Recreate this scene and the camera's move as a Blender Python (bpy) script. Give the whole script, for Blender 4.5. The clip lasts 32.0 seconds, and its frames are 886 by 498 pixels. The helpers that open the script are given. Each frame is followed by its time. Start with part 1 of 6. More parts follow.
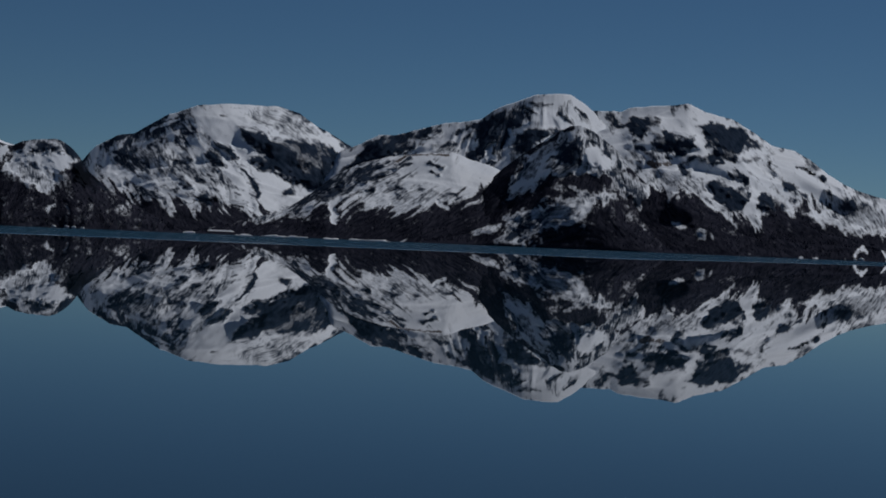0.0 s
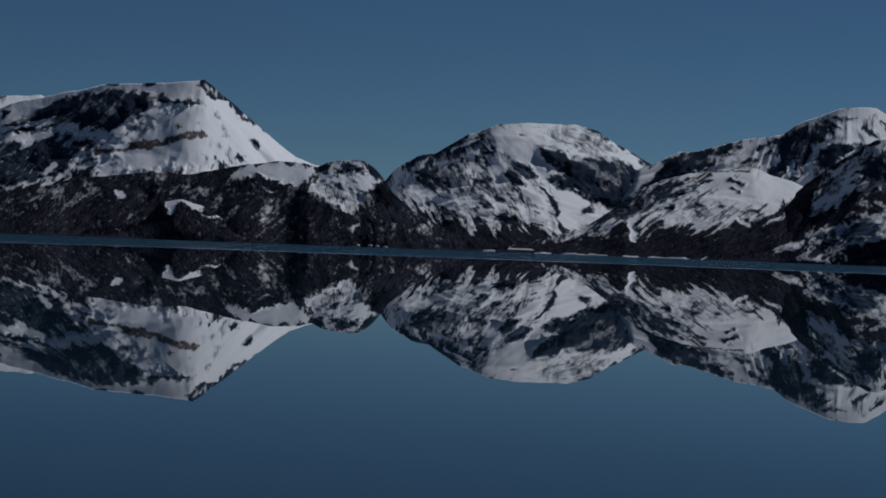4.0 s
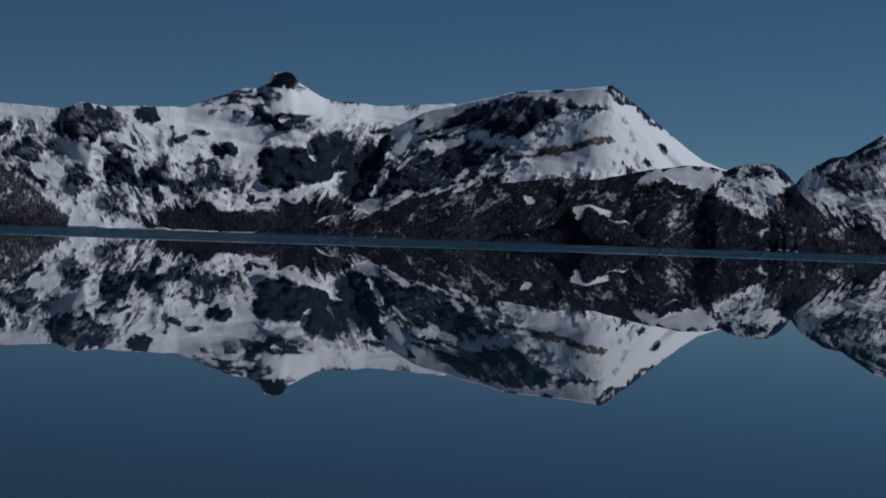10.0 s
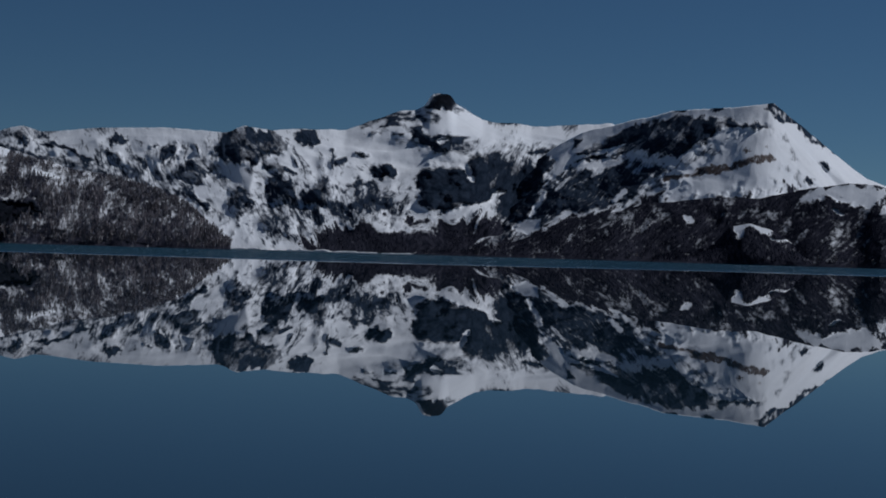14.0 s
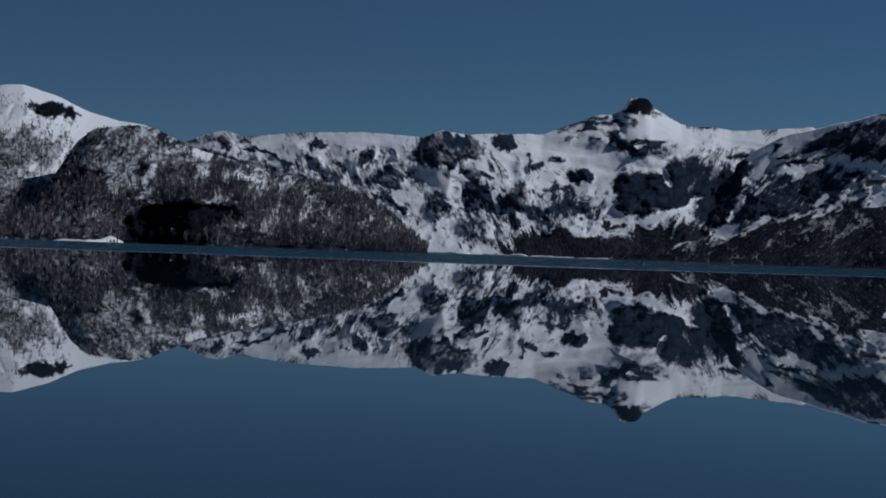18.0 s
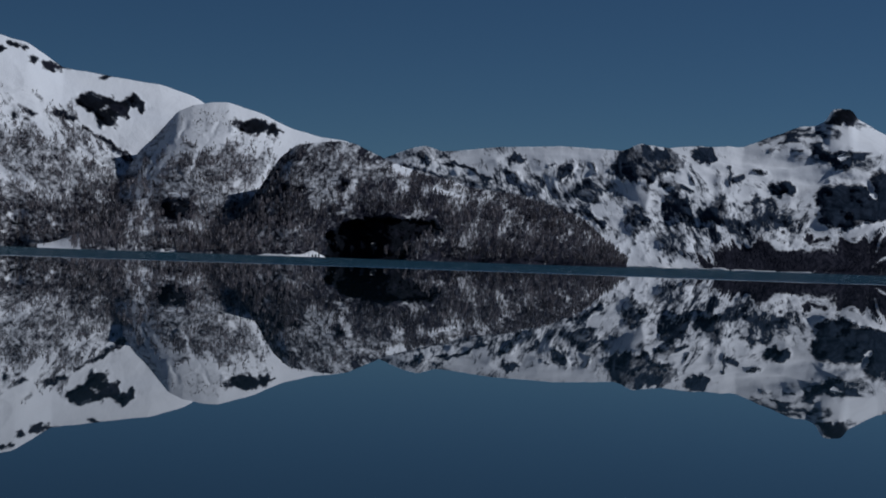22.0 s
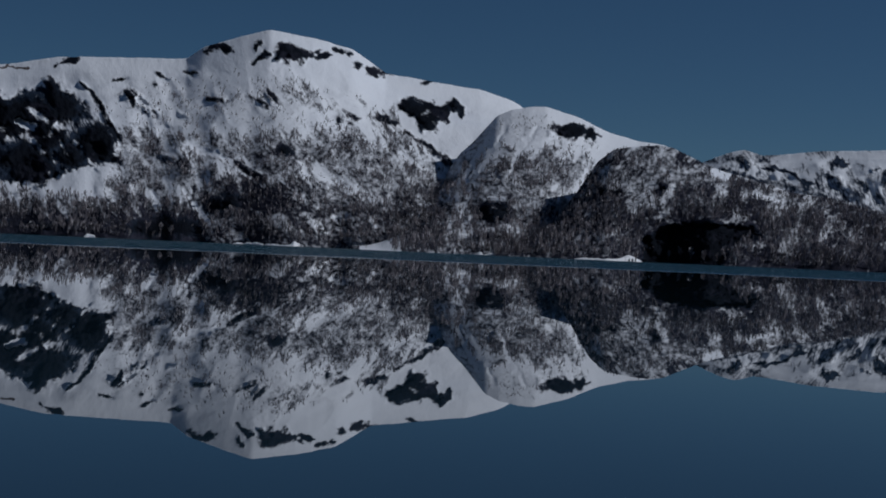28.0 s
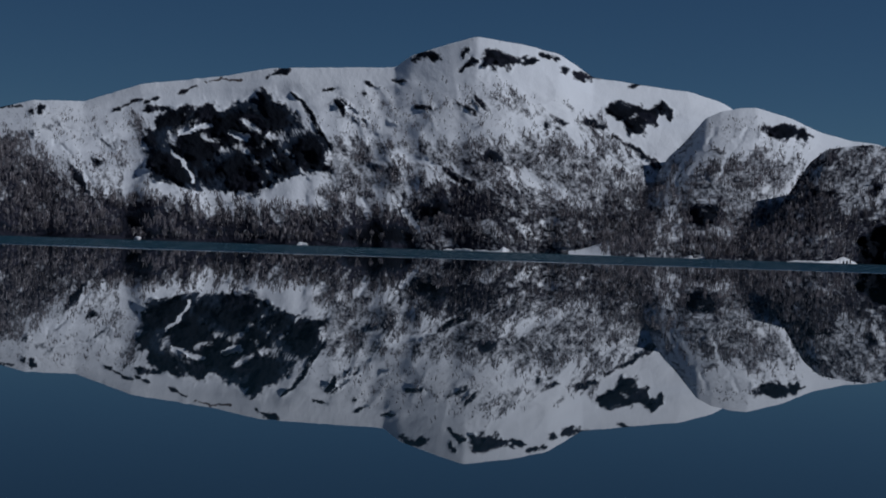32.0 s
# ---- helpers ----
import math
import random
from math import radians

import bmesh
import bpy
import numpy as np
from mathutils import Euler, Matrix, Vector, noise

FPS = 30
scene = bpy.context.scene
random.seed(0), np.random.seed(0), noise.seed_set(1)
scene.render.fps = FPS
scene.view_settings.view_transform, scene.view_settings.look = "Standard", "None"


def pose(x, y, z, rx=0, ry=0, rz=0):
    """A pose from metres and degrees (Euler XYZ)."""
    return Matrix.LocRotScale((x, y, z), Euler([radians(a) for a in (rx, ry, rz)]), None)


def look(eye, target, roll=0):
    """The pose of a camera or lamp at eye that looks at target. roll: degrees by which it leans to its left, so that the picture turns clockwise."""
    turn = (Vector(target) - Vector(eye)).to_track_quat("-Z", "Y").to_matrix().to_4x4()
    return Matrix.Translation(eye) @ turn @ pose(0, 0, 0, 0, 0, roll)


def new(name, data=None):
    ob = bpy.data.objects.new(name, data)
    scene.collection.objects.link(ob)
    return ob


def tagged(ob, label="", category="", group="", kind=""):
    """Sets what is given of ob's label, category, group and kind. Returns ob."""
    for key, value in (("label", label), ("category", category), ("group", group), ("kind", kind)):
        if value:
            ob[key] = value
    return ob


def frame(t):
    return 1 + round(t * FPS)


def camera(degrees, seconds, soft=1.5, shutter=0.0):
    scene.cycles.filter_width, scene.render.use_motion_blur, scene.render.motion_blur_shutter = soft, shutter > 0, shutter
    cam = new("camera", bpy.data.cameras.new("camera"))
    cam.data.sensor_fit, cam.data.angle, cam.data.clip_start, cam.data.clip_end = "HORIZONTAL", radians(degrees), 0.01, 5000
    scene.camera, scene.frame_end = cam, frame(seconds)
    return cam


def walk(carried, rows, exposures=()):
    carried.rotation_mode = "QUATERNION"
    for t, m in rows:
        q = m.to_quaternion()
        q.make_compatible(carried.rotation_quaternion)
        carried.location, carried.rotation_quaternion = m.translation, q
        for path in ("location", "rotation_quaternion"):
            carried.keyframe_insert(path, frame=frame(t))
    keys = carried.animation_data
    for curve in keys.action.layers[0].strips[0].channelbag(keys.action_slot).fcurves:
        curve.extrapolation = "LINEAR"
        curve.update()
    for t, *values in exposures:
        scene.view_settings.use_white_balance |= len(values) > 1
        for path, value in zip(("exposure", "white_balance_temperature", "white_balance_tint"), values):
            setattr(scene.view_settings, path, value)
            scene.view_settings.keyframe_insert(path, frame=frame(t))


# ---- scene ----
cam = camera(26.95, 32.0, soft=1.85)
EYE = 1.4
# seconds, yaw (left), pitch (up), roll (leaning left), in degrees
ROWS = [
    (0.0, 0.000, -0.202, 2.392),
    (0.5, 0.708, -0.381, 2.250),
    (1.0, 1.739, -0.228, 2.320),
    (1.5, 3.227, -0.239, 2.189),
    (2.0, 4.474, -0.182, 2.152),
    (2.5, 5.748, 0.037, 2.157),
    (3.0, 6.868, 0.041, 1.977),
    (3.5, 7.823, 0.168, 2.029),
    (4.0, 9.270, -0.010, 2.135),
    (4.5, 10.746, -0.230, 2.138),
    (6.5, 15.061, 0.054, 2.582),
    (7.0, 16.374, -0.295, 2.630),
    (7.5, 17.034, -0.252, 2.410),
    (8.0, 17.824, -0.121, 2.547),
    (8.5, 18.598, -0.165, 2.291),
    (9.0, 19.592, -0.277, 2.242),
    (9.5, 20.974, -0.288, 2.265),
    (10.0, 21.846, -0.319, 2.043),
    (10.5, 22.528, -0.142, 2.263),
    (11.0, 23.583, -0.227, 2.082),
    (11.5, 24.577, -0.418, 1.912),
    (12.0, 25.253, -0.103, 2.130),
    (12.5, 25.781, -0.037, 1.821),
    (13.0, 25.724, -0.025, 1.695),
    (13.5, 25.677, 0.110, 1.442),
    (14.0, 26.774, 0.159, 1.739),
    (14.5, 27.343, 0.251, 1.742),
    (16.5, 30.616, 0.006, 2.038),
    (17.0, 31.323, 0.125, 2.102),
    (17.5, 31.883, -0.028, 2.153),
    (18.0, 32.854, 0.096, 2.066),
    (18.5, 33.729, 0.175, 2.093),
    (19.0, 34.569, 0.062, 2.122),
    (19.5, 35.095, 0.122, 2.101),
    (20.0, 35.534, 0.315, 1.939),
    (20.5, 35.974, 0.424, 2.052),
    (21.0, 36.873, 0.661, 2.251),
    (21.5, 38.054, 0.376, 2.017),
    (22.0, 39.019, 0.319, 1.965),
    (22.5, 39.920, 0.282, 1.948),
    (23.0, 40.461, 0.530, 2.231),
    (23.5, 40.663, 0.813, 2.259),
    (24.0, 40.970, 0.406, 2.555),
    (24.5, 41.456, -0.081, 2.651),
    (26.5, 44.892, 0.077, 2.468),
    (27.0, 45.815, -0.037, 2.310),
    (27.5, 47.673, 0.059, 2.315),
    (28.0, 48.808, 0.063, 2.539),
    (28.5, 50.021, -0.125, 2.341),
    (29.0, 50.647, -0.333, 2.506),
    (29.5, 50.964, -0.292, 2.433),
    (30.0, 51.818, -0.212, 2.051),
    (30.5, 52.918, -0.154, 2.131),
    (31.0, 53.623, -0.096, 2.001),
    (31.5, 54.415, 0.038, 1.826),
    (32.0, 55.281, -0.027, 1.898),
]
walk(cam, [(t, pose(0, 0, EYE, 90 + pitch, 0, yaw) @ pose(0, 0, 0, 0, 0, roll)) for t, yaw, pitch, roll in ROWS],
     exposures=[(0.0, -0.08, 6200, 10), (4.0, -0.1, 6150, 10), (7.0, 0.0, 6100, 10), (17.0, 0.0, 5950, 10), (24.0, -0.12, 5920, 10), (32.0, -0.22, 5900, 10)])

# ---- light ----
SUN_AZ, SUN_EL = -34.0, 38.0      # to the right of the first view, high
world = bpy.data.worlds.new("sky")
scene.world = world
world.use_nodes = True
wn = world.node_tree.nodes
sky = wn.new("ShaderNodeTexSky")
sky.sky_type, sky.sun_disc = "NISHITA", False
sky.sun_elevation, sky.sun_rotation = radians(SUN_EL), radians(-SUN_AZ)
sky.altitude, sky.air_density, sky.dust_density, sky.ozone_density = 1500, 0.7, 0.0, 10.0
wn["Background"].inputs["Strength"].default_value = 0.0278
tint = wn.new("ShaderNodeMix")
tint.data_type, tint.blend_type = "RGBA", "MULTIPLY"
tint.inputs[0].default_value, tint.inputs[7].default_value = 1.0, (1.02, 1.0, 0.83, 1.0)
world.node_tree.links.new(sky.outputs[0], tint.inputs[6])
world.node_tree.links.new(tint.outputs[2], wn["Background"].inputs["Color"])
sun_data = bpy.data.lights.new("sun", "SUN")
sun_data.energy, sun_data.angle, sun_data.color = 2.25, radians(0.5), (1.0, 0.975, 0.96)
sun = new("sun", sun_data)
to_sun = Vector((-math.sin(radians(SUN_AZ)) * math.cos(radians(SUN_EL)), math.cos(radians(SUN_AZ)) * math.cos(radians(SUN_EL)), math.sin(radians(SUN_EL))))
sun.matrix_world = look(to_sun * 500, (0, 0, 0))


# ---- materials ----
class Nodes:
    """Short hand for a material's node tree."""

    def __init__(self, name):
        self.mat = bpy.data.materials.new(name)
        self.mat.use_nodes = True
        self.tree = self.mat.node_tree
        self.tree.nodes.clear()
        self.out = self.tree.nodes.new("ShaderNodeOutputMaterial")
        self.pos = self.tree.nodes.new("ShaderNodeNewGeometry").outputs["Position"]

    def link(self, value, socket):
        if isinstance(value, bpy.types.NodeSocket):
            self.tree.links.new(value, socket)
        else:
            socket.default_value = value

    def node(self, kind, out=0, **ins):
        n = self.tree.nodes.new(kind)
        for key, value in ins.items():
            self.link(value, n.inputs[key.replace("_", " ")])
        return n.outputs[out]

    def math(self, op, a, b=0.0, clamp=False):
        n = self.tree.nodes.new("ShaderNodeMath")
        n.operation, n.use_clamp = op, clamp
        self.link(a, n.inputs[0]), self.link(b, n.inputs[1])
        return n.outputs[0]

    def scaled(self, v):
        n = self.tree.nodes.new("ShaderNodeVectorMath")
        n.operation = "MULTIPLY"
        self.link(self.pos, n.inputs[0])
        n.inputs[1].default_value = v
        return n.outputs[0]

    def noise(self, scale, detail=3.0, rough=0.55, stretch=None, out="Fac"):
        n = self.tree.nodes.new("ShaderNodeTexNoise")
        self.link(self.scaled(stretch) if stretch else self.pos, n.inputs["Vector"])
        n.inputs["Scale"].default_value, n.inputs["Detail"].default_value, n.inputs["Roughness"].default_value = scale, detail, rough
        return n.outputs[out]

    def step(self, value, lo, hi):
        n = self.tree.nodes.new("ShaderNodeMapRange")
        n.interpolation_type = "SMOOTHSTEP"
        self.link(value, n.inputs[0])
        n.inputs[1].default_value, n.inputs[2].default_value = lo, hi
        return n.outputs[0]

    def mix(self, fac, a, b):
        n = self.tree.nodes.new("ShaderNodeMix")
        n.data_type = "RGBA"
        self.link(fac, n.inputs[0]), self.link(a, n.inputs[6]), self.link(b, n.inputs[7])
        return n.outputs[2]

    def attr(self, name):
        n = self.tree.nodes.new("ShaderNodeAttribute")
        n.attribute_name = name
        return n.outputs["Fac"]

    def bump(self, height, strength, distance):
        return self.node("ShaderNodeBump", Height=height, Strength=strength, Distance=distance)

    def finish(self, color, rough=0.8, normal=None, **more):
        n = self.tree.nodes.new("ShaderNodeBsdfPrincipled")
        self.link(color, n.inputs["Base Color"]), self.link(rough, n.inputs["Roughness"])
        if normal:
            self.link(normal, n.inputs["Normal"])
        for key, value in more.items():
            self.link(value, n.inputs[key.replace("_", " ")])
        self.tree.links.new(n.outputs[0], self.out.inputs[0])
        return self.mat


def c3(r, g, b):
    return (r, g, b, 1.0)


def mountain_material():
    """Snow, dark rock, brown scree and woodland floor, as the attributes say, with rims broken along the fall line."""
    m = Nodes("snowy_mountain")
    face = m.tree.nodes.new("ShaderNodeCombineXYZ")
    m.link(m.attr("side"), face.inputs[0]), m.link(m.attr("drop"), face.inputs[1])
    grain = lambda scale, detail, rough: m.node("ShaderNodeTexNoise", 0, Vector=face.outputs[0], Scale=scale, Detail=detail, Roughness=rough)
    fine, mid, big = grain(8.0, 4.0, 0.65), grain(2.4, 4.0, 0.6), m.noise(0.008, 3)
    flow = m.tree.nodes.new("ShaderNodeCombineXYZ")
    m.link(m.math("MULTIPLY", m.attr("run"), 15.0), flow.inputs[0])
    m.link(m.math("MULTIPLY", m.attr("drop"), 4.6), flow.inputs[1])
    streak = m.node("ShaderNodeTexNoise", 0, Vector=flow.outputs[0], Scale=1.0, Detail=4.0, Roughness=0.62)
    mean = lambda v, k: m.math("MULTIPLY", m.math("SUBTRACT", v, 0.5), k)
    wob = m.math("ADD", m.math("ADD", mean(fine, 0.5), mean(mid, 0.5)), mean(streak, 1.3))
    ground = m.math("ADD", m.math("ADD", mean(fine, 0.9), mean(mid, 0.9)), mean(streak, 0.35))
    snow = m.step(m.math("ADD", m.attr("snow"), ground), 0.26, 0.76)
    rock = m.step(m.math("ADD", m.attr("rock"), m.math("MULTIPLY", wob, 0.85)), 0.26, 0.76)
    bare = m.step(m.math("ADD", m.attr("earth"), wob), 0.32, 0.72)
    # soil and stone hold a blue that stands in for distance haze
    soil = m.mix(m.step(m.math("ADD", m.math("MULTIPLY", fine, 0.25), m.math("MULTIPLY", streak, 0.75)), 0.36, 0.68), c3(0.010, 0.012, 0.020), c3(0.044, 0.044, 0.060))
    stone = m.mix(m.step(m.math("ADD", m.math("MULTIPLY", streak, 0.6), m.math("MULTIPLY", mid, 0.4)), 0.35, 0.68), c3(0.009, 0.017, 0.031), c3(0.036, 0.050, 0.078))
    # black carries both near-black cliff rock and shade painted into shore hollows
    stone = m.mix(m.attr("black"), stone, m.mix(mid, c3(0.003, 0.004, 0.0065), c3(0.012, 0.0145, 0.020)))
    scree = m.mix(fine, c3(0.045, 0.034, 0.032), c3(0.115, 0.086, 0.078))
    white = m.mix(big, c3(0.72, 0.755, 0.81), c3(0.83, 0.845, 0.865))
    worn = m.step(m.math("ADD", m.math("MULTIPLY", streak, 0.55), m.math("MULTIPLY", mid, 0.45)), 0.48, 0.72)
    white = m.mix(m.math("MULTIPLY", worn, m.math("SUBTRACT", 0.38, m.math("MULTIPLY", m.attr("calm"), 0.32))), white, c3(0.36, 0.375, 0.41))
    col = m.mix(rock, m.mix(bare, m.mix(snow, soil, white), scree), stone)
    white_here = m.math("MULTIPLY", snow, m.math("SUBTRACT", 1.0, rock))
    firm = m.math("SUBTRACT", 0.6, m.math("MULTIPLY", white_here, 0.4))
    relief = m.bump(m.math("ADD", m.math("ADD", mid, m.math("MULTIPLY", fine, 0.3)), m.math("MULTIPLY", streak, 0.2)), firm, 4.5)
    return m.finish(col, 0.85, relief, Specular_IOR_Level=m.math("MULTIPLY", white_here, 0.12))


def rock_material(name, snowy, dark=c3(0.019, 0.027, 0.042), light=c3(0.043, 0.056, 0.081)):
    """Dark cliff rock with snow lying on its ledges."""
    m = Nodes(name)
    fine, mid = m.noise(0.35, 4, 0.65), m.noise(0.06, 4, 0.6)
    up = m.tree.nodes.new("ShaderNodeSeparateXYZ")
    m.tree.links.new(m.tree.nodes.new("ShaderNodeNewGeometry").outputs["Normal"], up.inputs[0])
    speck = m.math("SUBTRACT", m.noise(0.14, 5, 0.68), 0.5)
    ledge = m.math("ADD", up.outputs[2], m.math("MULTIPLY", speck, 0.5))
    rim = m.math("ADD", 1.12, m.math("MULTIPLY", speck, 1.5))
    lying = m.math("MAXIMUM", m.math("MULTIPLY", m.step(ledge, 0.96, 1.12), 0.8), m.step(rim, 0.82, 1.25))
    stone = m.mix(mid, dark, light)
    col = m.mix(m.math("MULTIPLY", lying, snowy), stone, c3(0.8, 0.81, 0.83))
    return m.finish(col, 0.9, m.bump(m.math("ADD", mid, m.math("MULTIPLY", fine, 0.4)), 0.6, 3.0), Specular_IOR_Level=0.06)


def water_material():
    """Calm dark lake water near by, ruffled by wind far out."""
    m = Nodes("lake_water")
    sep = m.tree.nodes.new("ShaderNodeVectorMath")
    sep.operation = "LENGTH"
    m.tree.links.new(m.pos, sep.inputs[0])
    d = sep.outputs["Value"]
    patchy = m.math("MULTIPLY", m.math("SUBTRACT", m.noise(0.01, 2), 0.5), 60.0)
    xyz = m.tree.nodes.new("ShaderNodeSeparateXYZ")
    m.tree.links.new(m.pos, xyz.inputs[0])
    west = m.step(m.math("DIVIDE", m.math("MULTIPLY", xyz.outputs[0], -1.0), m.math("MAXIMUM", xyz.outputs[1], 1.0)), 0.25, 0.6)
    east = m.step(m.math("DIVIDE", xyz.outputs[0], m.math("MAXIMUM", xyz.outputs[1], 1.0)), 0.09, 0.25)
    # moves the ruffled band's near edge to fit its width in the camera's view
    band_shift = m.math("SUBTRACT", m.math("MULTIPLY", west, 55.0), m.math("MULTIPLY", east, 210.0))
    wind = m.step(m.math("ADD", m.math("ADD", d, patchy), band_shift), 285.0, 340.0)
    rough = m.math("MULTIPLY", wind, 0.07)
    sightline = m.tree.nodes.new("ShaderNodeVectorMath")
    sightline.operation = "NORMALIZE"
    m.tree.links.new(m.pos, sightline.inputs[0])
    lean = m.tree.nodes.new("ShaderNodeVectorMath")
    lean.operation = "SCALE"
    m.tree.links.new(sightline.outputs[0], lean.inputs[0])
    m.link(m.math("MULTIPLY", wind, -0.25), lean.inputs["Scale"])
    face = m.tree.nodes.new("ShaderNodeVectorMath")     # ruffled normals tilted towards the camera, so the band looks darker and bluer
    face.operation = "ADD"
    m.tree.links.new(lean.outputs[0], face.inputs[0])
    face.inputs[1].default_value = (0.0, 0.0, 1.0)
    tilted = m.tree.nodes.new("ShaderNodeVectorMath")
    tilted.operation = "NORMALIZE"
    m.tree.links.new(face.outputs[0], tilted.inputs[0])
    waves = m.tree.nodes.new("ShaderNodeBump")
    m.link(m.noise(0.16, 3, 0.6), waves.inputs["Height"])
    m.link(m.math("MULTIPLY", wind, 0.8), waves.inputs["Strength"])
    waves.inputs["Distance"].default_value = 2.5
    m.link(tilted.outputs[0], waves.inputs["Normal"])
    rip = waves.outputs[0]
    deep = m.mix(m.noise(0.004, 2), c3(0.013, 0.030, 0.046), c3(0.016, 0.034, 0.050))
    col = m.mix(wind, deep, c3(0.014, 0.044, 0.054))
    return m.finish(col, rough, rip, IOR=1.333)


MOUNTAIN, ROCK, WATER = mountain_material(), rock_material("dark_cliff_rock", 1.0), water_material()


# ---- tools ----
def mesh_object(name, verts, faces, mat, smooth=True):
    """One mesh object from arrays of vertices and of quads or triangles."""
    verts, faces = np.asarray(verts, np.float32), np.asarray(faces, np.int32)
    me = bpy.data.meshes.new(name)
    k = faces.shape[1]
    me.vertices.add(len(verts)), me.loops.add(faces.size), me.polygons.add(len(faces))
    me.vertices.foreach_set("co", verts.ravel())
    me.loops.foreach_set("vertex_index", faces.ravel())
    me.polygons.foreach_set("loop_start", np.arange(len(faces), dtype=np.int32) * k)
    me.polygons.foreach_set("use_smooth", np.full(len(faces), smooth))
    me.update(calc_edges=True)
    me.validate()
    me.materials.append(mat)
    return new(name, me)


def attribute(ob, name, values):
    a = ob.data.attributes.new(name, "FLOAT", "POINT")
    a.data.foreach_set("value", np.asarray(values, np.float32).ravel())


def grid_faces(rows, cols):
    i = np.arange(rows - 1)[:, None] * cols + np.arange(cols - 1)[None, :]
    return np.stack([i, i + 1, i + 1 + cols, i + cols], -1).reshape(-1, 4)


LATTICE = np.random.default_rng(7).random((256, 256))


def vnoise(x, y):
    """Smooth value noise, -1 to 1."""
    xi, yi = np.floor(x).astype(int), np.floor(y).astype(int)
    fx, fy = x - xi, y - yi
    fx, fy = fx * fx * fx * (fx * (fx * 6 - 15) + 10), fy * fy * fy * (fy * (fy * 6 - 15) + 10)
    at = lambda a, b: LATTICE[a & 255, b & 255]
    low = at(xi, yi) * (1 - fx) + at(xi + 1, yi) * fx
    high = at(xi, yi + 1) * (1 - fx) + at(xi + 1, yi + 1) * fx
    return 2 * (low * (1 - fy) + high * fy) - 1


def fbm(x, y, octaves=4, gain=0.5):
    total, amp = 0, 1.0
    for k in range(octaves):
        total = total + amp * vnoise(x + 17.3 * k, y - 9.1 * k)
        x, y, amp = 1.9 * x + 0.6 * y, 1.9 * y - 0.6 * x, amp * gain
    return total


def ramp(x, lo, hi):
    u = np.clip((x - lo) / (hi - lo), 0, 1)
    return u * u * (3 - 2 * u)


